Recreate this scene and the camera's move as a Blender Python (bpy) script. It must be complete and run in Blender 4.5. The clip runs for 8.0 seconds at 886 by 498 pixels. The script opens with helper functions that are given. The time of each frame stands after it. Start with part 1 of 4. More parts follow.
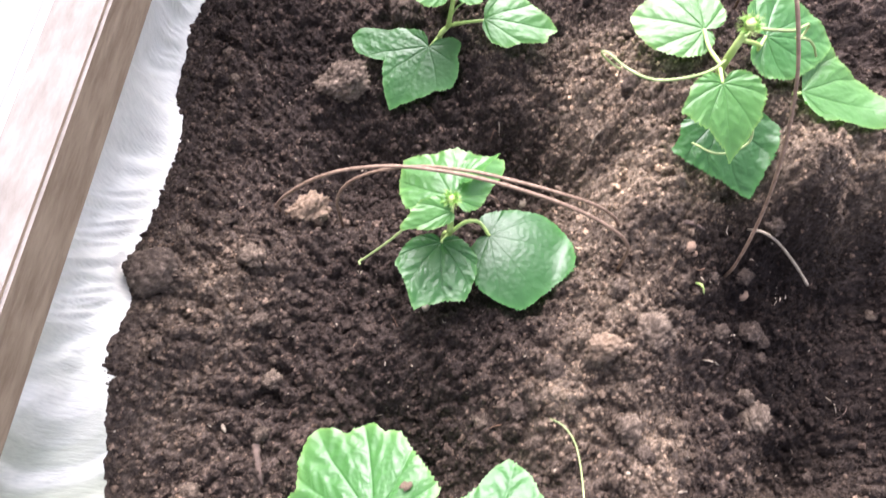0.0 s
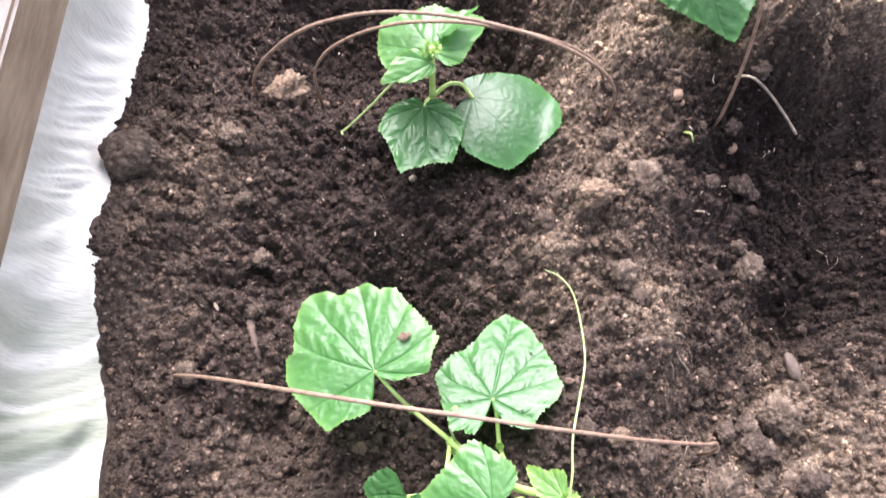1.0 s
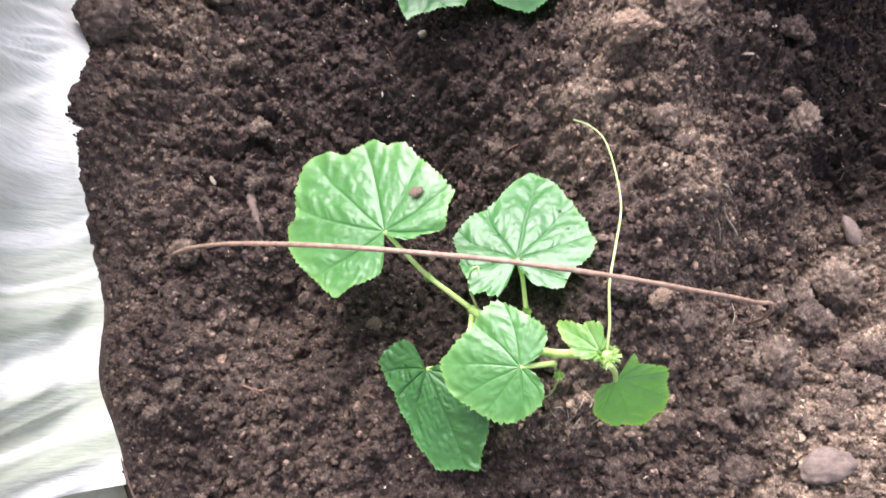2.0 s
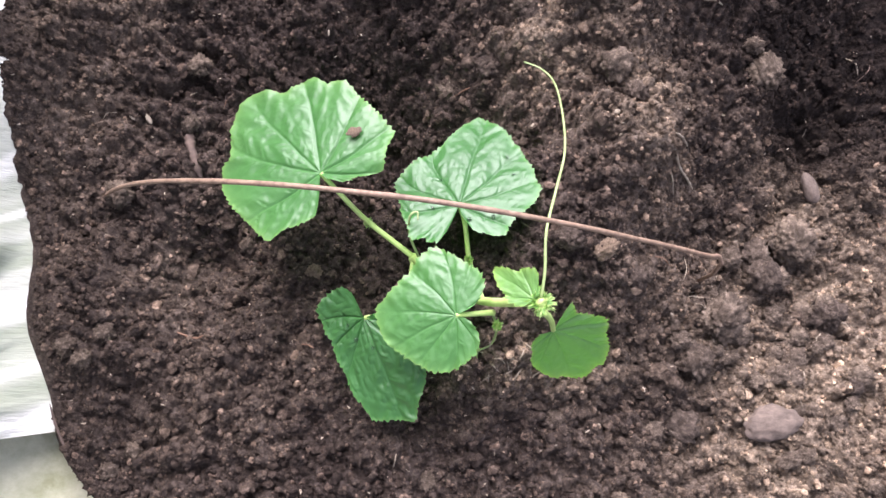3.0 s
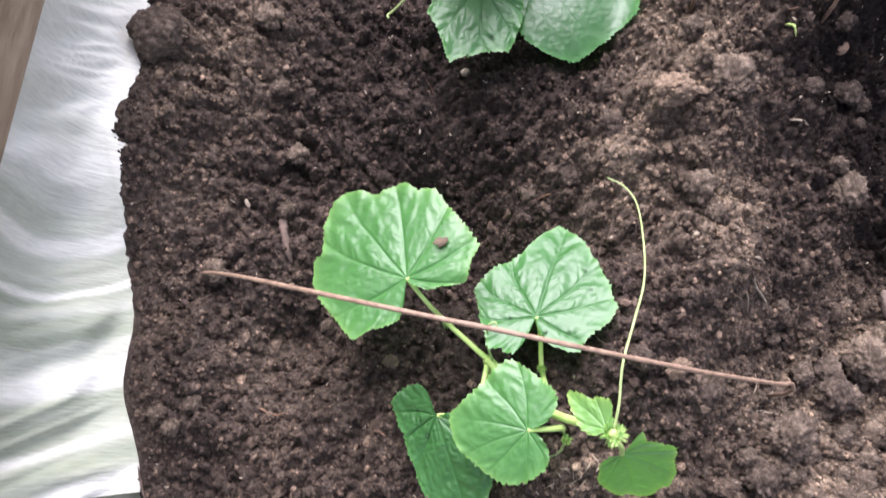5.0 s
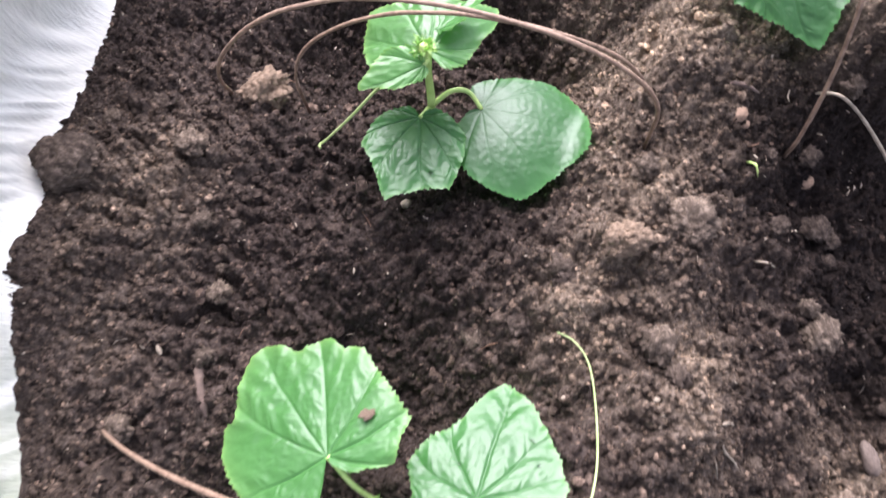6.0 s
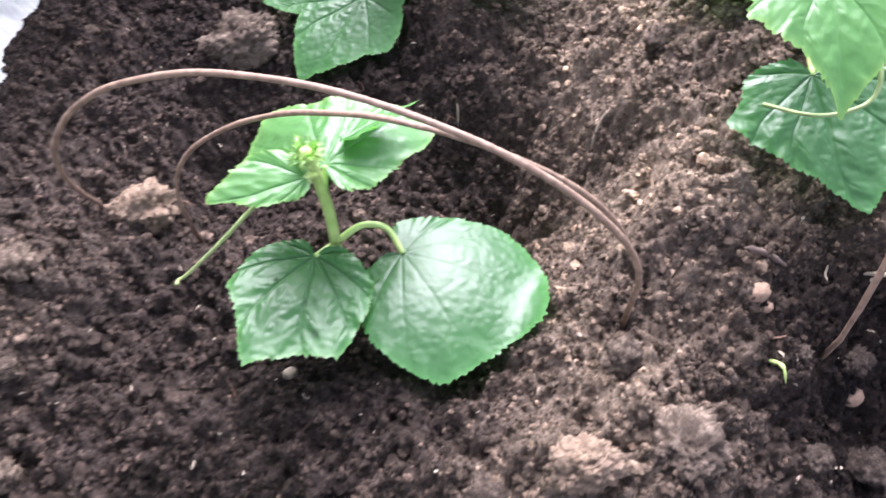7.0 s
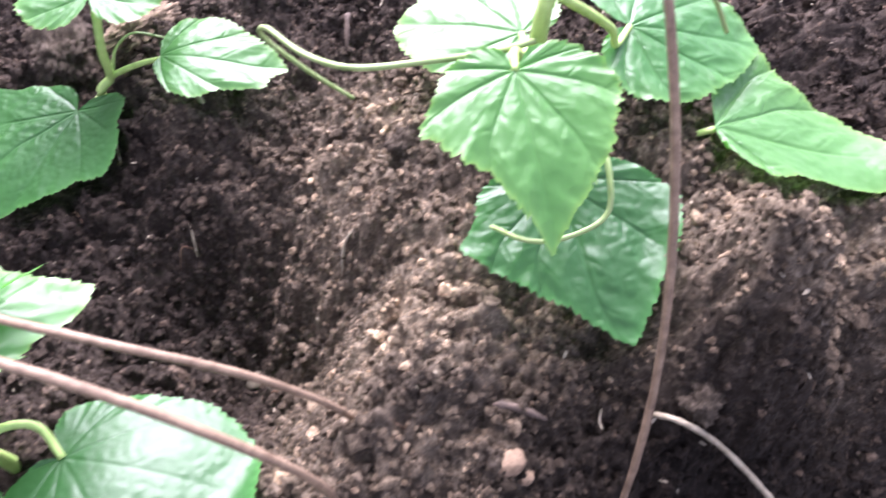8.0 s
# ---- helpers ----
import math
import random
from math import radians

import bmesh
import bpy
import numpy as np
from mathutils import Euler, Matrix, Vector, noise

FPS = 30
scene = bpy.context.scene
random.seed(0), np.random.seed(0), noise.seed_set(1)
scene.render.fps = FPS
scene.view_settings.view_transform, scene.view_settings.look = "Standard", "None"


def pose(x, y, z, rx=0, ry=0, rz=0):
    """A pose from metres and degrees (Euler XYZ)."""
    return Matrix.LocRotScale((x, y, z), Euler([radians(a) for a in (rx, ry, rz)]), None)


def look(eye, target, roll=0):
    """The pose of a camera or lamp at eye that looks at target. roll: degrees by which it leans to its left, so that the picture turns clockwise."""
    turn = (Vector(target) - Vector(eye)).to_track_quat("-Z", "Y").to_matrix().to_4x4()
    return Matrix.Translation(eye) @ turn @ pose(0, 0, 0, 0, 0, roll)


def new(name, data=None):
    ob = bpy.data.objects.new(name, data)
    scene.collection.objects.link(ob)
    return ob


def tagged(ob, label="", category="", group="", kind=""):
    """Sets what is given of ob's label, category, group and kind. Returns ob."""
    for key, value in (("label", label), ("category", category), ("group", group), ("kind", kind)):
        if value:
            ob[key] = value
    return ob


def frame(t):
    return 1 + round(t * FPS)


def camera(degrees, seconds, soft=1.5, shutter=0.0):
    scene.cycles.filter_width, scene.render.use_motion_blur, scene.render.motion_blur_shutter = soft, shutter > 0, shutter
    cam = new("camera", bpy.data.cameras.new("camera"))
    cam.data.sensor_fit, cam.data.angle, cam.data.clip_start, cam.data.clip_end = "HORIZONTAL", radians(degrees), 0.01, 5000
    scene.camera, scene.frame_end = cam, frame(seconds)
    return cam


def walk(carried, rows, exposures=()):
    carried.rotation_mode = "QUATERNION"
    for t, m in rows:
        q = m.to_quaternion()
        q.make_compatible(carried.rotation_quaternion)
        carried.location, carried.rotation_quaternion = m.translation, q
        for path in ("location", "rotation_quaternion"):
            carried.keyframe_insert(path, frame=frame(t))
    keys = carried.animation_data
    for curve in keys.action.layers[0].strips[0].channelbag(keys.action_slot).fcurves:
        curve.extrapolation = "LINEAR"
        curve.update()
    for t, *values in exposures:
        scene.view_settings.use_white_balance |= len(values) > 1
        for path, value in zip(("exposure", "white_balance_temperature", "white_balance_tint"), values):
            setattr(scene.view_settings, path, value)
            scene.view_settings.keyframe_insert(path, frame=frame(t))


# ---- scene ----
cam = camera(64.1, 8.0, soft=1.5, shutter=0.28)
PATH = [
    (0, (0.046, 0.033, 0.683), (0.019, 0.793, -1.167), -1.5),
    (0.5, (0.038, -0.013, 0.661), (0.012, 0.694, -1.21), -3.6),
    (1, (0.043, -0.044, 0.643), (0.05, 0.605, -1.249), -2.6),
    (1.5, (0.037, -0.067, 0.599), (0.027, 0.497, -1.32), -2.9),
    (2, (0.046, -0.089, 0.566), (-0.035, 0.405, -1.37), -14.2),
    (2.2, (0.058, -0.095, 0.556), (-0.04, 0.366, -1.387), -16.2),
    (3.3, (0.075, -0.1, 0.543), (0.042, 0.292, -1.418), -8.3),
    (3.5, (0.069, -0.094, 0.551), (0.001, 0.321, -1.405), -11.8),
    (4, (0.064, -0.091, 0.555), (-0.053, 0.333, -1.396), -16.1),
    (4.2, (0.06, -0.097, 0.557), (-0.079, 0.321, -1.393), -17.4),
    (5.3, (0.063, -0.029, 0.581), (-0.139, 0.483, -1.342), -21.6),
    (5.5, (0.067, -0.022, 0.58), (-0.081, 0.53, -1.337), -15.6),
    (6, (0.085, 0.031, 0.538), (-0.042, 0.666, -1.354), -11.1),
    (6.5, (0.104, 0.074, 0.47), (-0.138, 0.909, -1.331), -9.9),
    (7, (0.136, 0.1, 0.396), (-0.035, 1.15, -1.297), -3.8),
    (7.5, (0.181, 0.15, 0.361), (0.118, 1.279, -1.288), -2.9),
    (8, (0.234, 0.186, 0.353), (0.287, 1.387, -1.246), 0.0),
]
walk(cam, [(t, look(eye, target, roll)) for t, eye, target, roll in PATH], exposures=[(0.0, 1.68, 6080, 26), (1.5, 1.65, 6050, 26), (2.2, 1.44, 6020, 27), (4.2, 1.21, 5960, 26), (5.5, 1.31, 5960, 25), (6.0, 1.43, 5920, 26), (6.5, 1.71, 5860, 27), (7.0, 1.84, 5780, 27), (7.5, 1.83, 5780, 28), (8.0, 1.87, 5780, 29)])
# ---- light ----
world = bpy.data.worlds.new("world")
scene.world = world
world.use_nodes = True
sky = world.node_tree.nodes.new("ShaderNodeTexSky")
sky.sky_type, sky.sun_disc = "NISHITA", False
sky.sun_elevation, sky.sun_rotation = radians(48), radians(-6)
sky.air_density, sky.dust_density = 1.0, 3.0
backdrop = world.node_tree.nodes["Background"]
haze = world.node_tree.nodes.new("ShaderNodeHueSaturation")
haze.inputs["Saturation"].default_value = 0.4
world.node_tree.links.new(sky.outputs[0], haze.inputs["Color"])
world.node_tree.links.new(haze.outputs[0], backdrop.inputs[0])
backdrop.inputs[1].default_value = 0.135
sun = new("sun", bpy.data.lights.new("sun", "SUN"))
sun.data.energy, sun.data.angle, sun.data.color = 4.2, radians(54), (1.0, 0.95, 0.88)
sun.matrix_world = look((-0.18, 2.05, 2.25), (0, 0, 0))


# ---- materials ----
def shader(name, roughness=0.7):
    m = bpy.data.materials.new(name)
    m.use_nodes = True
    n = m.node_tree.nodes
    b = n["Principled BSDF"]
    b.inputs["Roughness"].default_value = roughness
    return m, n, m.node_tree.links.new, b


def ramp(n, link, source, stops):
    r = n.new("ShaderNodeValToRGB")
    while len(r.color_ramp.elements) < len(stops):
        r.color_ramp.elements.new(0.5)
    for e, (at, colour) in zip(r.color_ramp.elements, stops):
        e.position, e.color = at, (*colour, 1)
    link(source, r.inputs[0])
    return r.outputs[0]


def grain(n, link, scale, detail=6, rough=0.6, stretch=None):
    tc = n.new("ShaderNodeTexCoord")
    t = n.new("ShaderNodeTexNoise")
    t.inputs["Scale"].default_value, t.inputs["Detail"].default_value, t.inputs["Roughness"].default_value = scale, detail, rough
    source = tc.outputs["Object"]
    if stretch:
        mp = n.new("ShaderNodeMapping")
        mp.inputs["Scale"].default_value = stretch
        link(source, mp.inputs[0])
        source = mp.outputs[0]
    link(source, t.inputs["Vector"])
    return t.outputs["Fac"]


def bump(n, link, b, source, strength, distance):
    k = n.new("ShaderNodeBump")
    k.inputs["Strength"].default_value, k.inputs["Distance"].default_value = strength, distance
    link(source, k.inputs["Height"])
    link(k.outputs[0], b.inputs["Normal"])
    return k


def mixed(n, link, fac, a, b, mode="MIX"):
    k = n.new("ShaderNodeMix")
    k.data_type, k.blend_type = "RGBA", mode
    for socket, value in ((k.inputs[0], fac), (k.inputs[6], a), (k.inputs[7], b)):
        if isinstance(value, (int, float)):
            socket.default_value = value
        elif isinstance(value, tuple):
            socket.default_value = (*value, 1)
        else:
            link(value, socket)
    return k.outputs[2]


def soil_material(name, by_piece, k=1.0):
    m, n, link, b = shader(name, 0.92)
    fine = ramp(n, link, grain(n, link, 210 * k, 8, 0.75), ((0.3, (0.0205, 0.0158, 0.0136)), (0.5, (0.0565, 0.0442, 0.0378)), (0.7, (0.152, 0.122, 0.105))))
    patches = ramp(n, link, grain(n, link, 8 * k, 5, 0.65), ((0.35, (0.62, 0.6, 0.6)), (0.65, (1.3, 1.27, 1.22))))
    colour = mixed(n, link, 1.0, fine, patches, "MULTIPLY")
    # pale dried soil, and the light on the far bank put into the colour
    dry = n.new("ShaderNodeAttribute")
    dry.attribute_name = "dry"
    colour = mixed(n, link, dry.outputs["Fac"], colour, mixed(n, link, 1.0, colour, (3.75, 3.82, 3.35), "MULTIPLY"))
    # shade of hollows and banks put into the colour, with watering damp
    damp_shade = n.new("ShaderNodeAttribute")
    damp_shade.attribute_name = "damp_shade"
    colour = mixed(n, link, damp_shade.outputs["Fac"], colour, mixed(n, link, 1.0, colour, (0.37, 0.365, 0.375), "MULTIPLY"))
    if by_piece:
        g = n.new("ShaderNodeNewGeometry")
        own = ramp(n, link, g.outputs["Random Per Island"], ((0.0, (0.5, 0.485, 0.47)), (0.6, (1.0, 0.97, 0.93)), (0.92, (1.6, 1.52, 1.41)), (1.0, (2.9, 2.68, 2.4))))
        colour = mixed(n, link, 1.0, colour, own, "MULTIPLY")
    link(colour, b.inputs["Base Color"])
    b.inputs["Specular IOR Level"].default_value = 0.12
    bump(n, link, b, grain(n, link, 620 * k, 7, 0.8), 1.0, 0.0019)
    return m


def leaf_material():
    m, n, link, b = shader("leaf green", 0.36)
    vein = n.new("ShaderNodeAttribute")
    vein.attribute_name = "vein"
    tone = n.new("ShaderNodeAttribute")
    tone.attribute_name = "tone"
    young = ramp(n, link, tone.outputs["Fac"], ((0.0, (0.014, 0.068, 0.018)), (0.4, (0.056, 0.196, 0.046)), (0.62, (0.130, 0.302, 0.080)), (1.0, (0.32, 0.50, 0.10))))
    blotch = ramp(n, link, grain(n, link, 42, 5, 0.6), ((0.3, (0.9, 0.93, 0.9)), (0.7, (1.1, 1.06, 1.08))))
    colour = mixed(n, link, 1.0, young, blotch, "MULTIPLY")
    colour = mixed(n, link, vein.outputs["Fac"], colour, mixed(n, link, 1.0, colour, (0.9, 0.95, 0.88), "MULTIPLY"))
    link(colour, b.inputs["Base Color"])
    b.inputs["Specular IOR Level"].default_value = 0.62
    b.inputs["Coat Weight"].default_value, b.inputs["Coat Roughness"].default_value = 0.05, 0.3
    b.inputs["Sheen Weight"].default_value, b.inputs["Sheen Roughness"].default_value = 0.05, 0.35
    link(ramp(n, link, grain(n, link, 60, 4, 0.6), ((0.3, (0.35, 0.35, 0.35)), (0.7, (0.40, 0.40, 0.40)))), b.inputs["Roughness"])
    # puckered cells between the smallest veins
    tc = n.new("ShaderNodeTexCoord")
    cells = n.new("ShaderNodeTexVoronoi")
    cells.feature = "SMOOTH_F1"
    cells.inputs["Scale"].default_value, cells.inputs["Smoothness"].default_value = 210, 0.6
    link(tc.outputs["Object"], cells.inputs["Vector"])
    first = n.new("ShaderNodeBump")
    first.invert = True
    first.inputs["Strength"].default_value, first.inputs["Distance"].default_value = 0.4, 0.0010
    link(cells.outputs["Distance"], first.inputs["Height"])
    k = bump(n, link, b, grain(n, link, 420, 4, 0.6), 0.25, 0.0006)
    link(first.outputs[0], k.inputs["Normal"])
    t = n.new("ShaderNodeBsdfTranslucent")
    link(mixed(n, link, 1.0, colour, (1.1, 1.6, 0.6), "MULTIPLY"), t.inputs[0])
    mix = n.new("ShaderNodeMixShader")
    mix.inputs[0].default_value = 0.36
    link(b.outputs[0], mix.inputs[1])
    link(t.outputs[0], mix.inputs[2])
    link(mix.outputs[0], n["Material Output"].inputs[0])
    return m


def plain_material(name, dark, light, scale, roughness=0.6, stretch=None, relief=0.3, depth=0.001):
    m, n, link, b = shader(name, roughness)
    g = grain(n, link, scale, 6, 0.65, stretch)
    link(ramp(n, link, g, ((0.3, dark), (0.7, light))), b.inputs["Base Color"])
    bump(n, link, b, g, relief, depth)
    return m


def fleece_material():
    m, n, link, b = shader("white fleece", 0.75)
    stain = ramp(n, link, grain(n, link, 9, 5, 0.6), ((0.35, (0.85, 0.84, 0.73)), (0.62, (0.95, 0.94, 0.84))))
    weave = ramp(n, link, grain(n, link, 60, 4, 0.6, (1, 9, 1)), ((0.35, (0.88, 0.89, 0.88)), (0.6, (1, 1, 1))))
    colour = mixed(n, link, 1.0, stain, weave, "MULTIPLY")
    # mixes in a darker grey-green by the sheet's "thin" values
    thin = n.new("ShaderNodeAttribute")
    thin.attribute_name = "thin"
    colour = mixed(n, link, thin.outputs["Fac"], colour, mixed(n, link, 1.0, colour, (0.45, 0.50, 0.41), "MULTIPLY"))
    link(colour, b.inputs["Base Color"])
    bump(n, link, b, grain(n, link, 55, 6, 0.6, (1, 7, 1)), 0.55, 0.003)
    return m


SOIL, CRUMB, CLOD = soil_material("dark garden soil", False), soil_material("loose soil crumbs", True), soil_material("clod soil", False, 0.012)
LEAF = leaf_material()
STALK = plain_material("pale green stalk", (0.30, 0.46, 0.11), (0.48, 0.62, 0.21), 120, 0.5)
TENDRIL = plain_material("tendril green", (0.21, 0.31, 0.095), (0.36, 0.45, 0.19), 90, 0.5)
WIRE = plain_material("rusty wire", (0.135, 0.085, 0.055), (0.31, 0.215, 0.145), 200, 0.6, None, 0.6, 0.0008)
FLEECE = fleece_material()
WOOD = plain_material("weathered timber", (0.19, 0.135, 0.085), (0.36, 0.28, 0.19), 22, 0.75, (5, 0.9, 5), 0.5, 0.002)
GREYWOOD = plain_material("greyed timber", (0.165, 0.148, 0.125), (0.27, 0.25, 0.22), 24, 0.9, (4, 1.2, 4), 0.5, 0.002)
STONE = plain_material("tan pebble", (0.15, 0.098, 0.062), (0.30, 0.20, 0.13), 3, 0.8, None, 0.6, 0.001)
UMBER = plain_material("brown stone", (0.07, 0.053, 0.041), (0.165, 0.125, 0.097), 3, 0.85, None, 0.5, 0.001)
PALE = plain_material("pale dry fibre", (0.20, 0.16, 0.11), (0.40, 0.34, 0.255), 150, 0.8)
OLIVE = plain_material("greenish plastic", (0.30, 0.31, 0.17), (0.60, 0.60, 0.43), 38, 0.5, None, 0.3, 0.003)
RUST = plain_material("rusty brown litter", (0.13, 0.07, 0.042), (0.25, 0.145, 0.088), 150, 0.8)
TANCLOD = plain_material("light brown clod", (0.10, 0.067, 0.043), (0.33, 0.24, 0.16), 3.5, 0.9, None, 1.0, 0.003)
BARK = plain_material("dry bark", (0.06, 0.042, 0.033), (0.15, 0.105, 0.08), 130, 0.85, None, 0.8, 0.001)
FILM = plain_material("milky film", (0.76, 0.77, 0.77), (0.85, 0.85, 0.84), 5, 0.4, None, 0.1, 0.003)

# ---- shape of the bed ----
MOUNDS = [(0.315, 0.42, 0.11, 0.08), (0.39, 0.34, 0.03, 0.08), (0.14, -0.005, 0.045, 0.067), (0.58, 0.66, 0.18, 0.06), (0.19, 0.19, 0.07, 0.059), (0.21, 0.07, 0.03, 0.056), (-0.3, 0.155, 0.045, 0.054), (0.55, -0.13, 0.045, 0.052), (0.49, 0.405, 0.045, 0.045), (0.16, 0.73, 0.11, 0.037), (-0.25, 0.24, 0.07, 0.037), (0.09, -0.08, 0.03, 0.032), (0.21, 0.31, 0.03, 0.025), (0.08, 0.565, 0.045, 0.023), (0.63, 0.875, 0.07, 0.022), (0.395, 0.88, 0.11, 0.019), (-0.03, 0.19, 0.03, 0.016), (-0.21, -0.02, 0.03, 0.016), (0.09, 0.52, 0.03, 0.015), (0.06, 0.22, 0.03, 0.013), (0.235, 0.47, 0.045, 0.012)]
HOLLOWS = [(0.125, 0.238, 0.026, -0.018), (0.58, -0.1, 0.18, -0.143), (0.14, 0.375, 0.045, -0.078), (0.24, -0.35, 0.11, -0.062), (-0.05, 0.405, 0.045, -0.057), (0.435, 0.19, 0.07, -0.055), (0.015, 0.09, 0.045, -0.055), (0.335, -0.005, 0.07, -0.049), (-0.12, 0.01, 0.03, -0.048), (-0.225, -0.275, 0.11, -0.047), (0.63, -0.35, 0.07, -0.046), (0.7, 0.19, 0.11, -0.042), (0.39, 0.1, 0.03, -0.042), (0.45, 0.28, 0.03, -0.041), (0.42, 0.34, 0.03, -0.035), (0.51, 0.28, 0.03, -0.033), (0.455, 0.5, 0.045, -0.031), (0.39, 0.28, 0.03, -0.029), (0.3, 0.37, 0.03, -0.027), (0.33, 0.25, 0.03, -0.026), (0.27, 0.16, 0.03, -0.026), (0.58, 0.405, 0.045, -0.025), (0.535, 0.09, 0.07, -0.024), (-0.12, 0.16, 0.03, -0.023), (0.24, -0.155, 0.07, -0.023), (0.09, 0.43, 0.03, -0.023)]


def bed(x, y):
    """Height of the raked soil without its crumbs; x and y may be arrays."""
    z = 0.0192
    for cx, cy, s, h in MOUNDS + HOLLOWS:
        z = z + h * np.exp(-((x - cx) ** 2 + (y - cy) ** 2) / (2 * s * s))
    return z


def edge(y):
    """Where the soil meets the fleece."""
    far, y = y, np.clip(y, -0.5, 1.0)
    near = np.clip(-0.03 - y, 0, 0.3)
    return -0.260 - 0.012 * np.exp(-((y - 0.32) / 0.05) ** 2) - 0.018 * np.exp(-((y - 0.53) / 0.06) ** 2) - 0.008 * np.exp(-((y - 0.08) / 0.11) ** 2) + 0.003 * np.exp(-((y - 0.43) / 0.1) ** 2) + 0.012 * np.exp(-((y + 0.05) / 0.16) ** 2) + 2.2 * near ** 2 + 0.003 * np.sin(61 * y) + 0.095 * (far - y)


rng = np.random.default_rng(5)


def lattice(x, y, seed):
    """Smooth value noise on a unit lattice, in -1..1."""
    i, j = np.floor(x).astype(int), np.floor(y).astype(int)
    u, v = x - i, y - j
    u, v = u * u * (3 - 2 * u), v * v * (3 - 2 * v)

    def pick(a, b):
        k = (a * 374761393 + b * 668265263 + seed * 974634533) & 0xFFFFFFFF
        k = ((k ^ (k >> 13)) * 1274126177) & 0xFFFFFFFF
        return ((k ^ (k >> 16)) & 0xFFFF) / 32767.5 - 1
    return (pick(i, j) * (1 - u) + pick(i + 1, j) * u) * (1 - v) + (pick(i, j + 1) * (1 - u) + pick(i + 1, j + 1) * u) * v


def soil_height(x, y):
    z = bed(x, y)
    calm = (0.06 + 0.94 * np.clip((x - edge(y)) / 0.05, 0, 1)) * np.clip((1.25 - np.hypot(x - 0.2, y - 0.25)) / 0.4, 0, 1)
    for scale, size, seed in ((15, 0.006, 1), (32, 0.0065, 2), (64, 0.0058, 3), (125, 0.0050, 4), (230, 0.0034, 5)):
        c, s = math.cos(seed), math.sin(seed)
        q = lattice((x * c - y * s) * scale + 0.6 * lattice(x * scale, y * scale, seed + 20), (x * s + y * c) * scale, seed)
        z = z + calm * size * (q if seed == 1 else 2 * np.abs(q) - 0.7)
    return z - np.clip(edge(y) - x, 0, 1) * 1.6


def dry_and_lit(x, y):
    """Pale soil: dried crest between the plants, far rim and trodden way beside the bed; light on the far bank is
    painted in.
    """
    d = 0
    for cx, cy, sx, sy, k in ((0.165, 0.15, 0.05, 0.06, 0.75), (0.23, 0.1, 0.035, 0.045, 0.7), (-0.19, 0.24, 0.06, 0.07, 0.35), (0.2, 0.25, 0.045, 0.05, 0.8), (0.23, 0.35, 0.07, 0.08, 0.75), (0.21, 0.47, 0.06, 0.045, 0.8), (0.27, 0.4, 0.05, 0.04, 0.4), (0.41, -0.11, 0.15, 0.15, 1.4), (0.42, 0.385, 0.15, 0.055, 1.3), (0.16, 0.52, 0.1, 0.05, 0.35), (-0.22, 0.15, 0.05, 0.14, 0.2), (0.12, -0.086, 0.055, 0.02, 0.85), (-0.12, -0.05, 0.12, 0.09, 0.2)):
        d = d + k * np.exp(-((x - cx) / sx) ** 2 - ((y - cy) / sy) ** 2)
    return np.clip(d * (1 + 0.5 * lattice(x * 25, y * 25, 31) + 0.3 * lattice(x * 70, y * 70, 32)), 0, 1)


def damp_and_shade(x, y):
    """Painted shade of dug hollows, banks and leaves, with watering damp round the plants."""
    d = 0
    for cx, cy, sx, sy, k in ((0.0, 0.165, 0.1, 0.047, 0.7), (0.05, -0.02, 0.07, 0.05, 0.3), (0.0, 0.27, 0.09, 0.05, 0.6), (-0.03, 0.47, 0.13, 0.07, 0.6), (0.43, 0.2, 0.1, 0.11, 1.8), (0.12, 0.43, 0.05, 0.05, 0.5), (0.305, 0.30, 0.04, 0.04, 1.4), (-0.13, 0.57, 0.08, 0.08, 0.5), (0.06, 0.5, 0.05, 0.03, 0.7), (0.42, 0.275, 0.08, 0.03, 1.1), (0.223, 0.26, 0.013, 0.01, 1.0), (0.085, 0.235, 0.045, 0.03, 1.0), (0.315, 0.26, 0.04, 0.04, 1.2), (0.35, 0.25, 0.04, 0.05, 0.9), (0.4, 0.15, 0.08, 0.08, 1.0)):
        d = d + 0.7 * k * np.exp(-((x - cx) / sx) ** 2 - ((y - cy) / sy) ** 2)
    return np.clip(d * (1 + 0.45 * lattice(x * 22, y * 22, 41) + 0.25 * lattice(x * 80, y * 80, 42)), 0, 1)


def give(me, key, values):
    me.attributes.new(key, "FLOAT", "POINT").data.foreach_set("value", np.asarray(values, np.float32).ravel())


def fast_mesh(name, verts, faces, smooth=True):
    """A mesh out of arrays: vertices, and faces of one size."""
    me = bpy.data.meshes.new(name)
    k = faces.shape[1]
    me.vertices.add(len(verts))
    me.vertices.foreach_set("co", np.asarray(verts, np.float32).ravel())
    me.loops.add(faces.size)
    me.loops.foreach_set("vertex_index", faces.astype(np.int32).ravel())
    me.polygons.add(len(faces))
    me.polygons.foreach_set("loop_start", np.arange(0, faces.size, k, dtype=np.int32))
    me.polygons.foreach_set("use_smooth", np.full(len(faces), smooth))
    me.update(calc_edges=True)
    return me


def sheet(name, grid, material, smooth=True):
    """A mesh over a grid of points (rows, columns, 3)."""
    a, b = grid.shape[:2]
    k = np.arange(a * b).reshape(a, b)
    faces = np.stack([k[:-1, :-1], k[1:, :-1], k[1:, 1:], k[:-1, 1:]], -1).reshape(-1, 4)
    me = fast_mesh(name, grid.reshape(-1, 3), faces, smooth)
    me.materials.append(material)
    return me


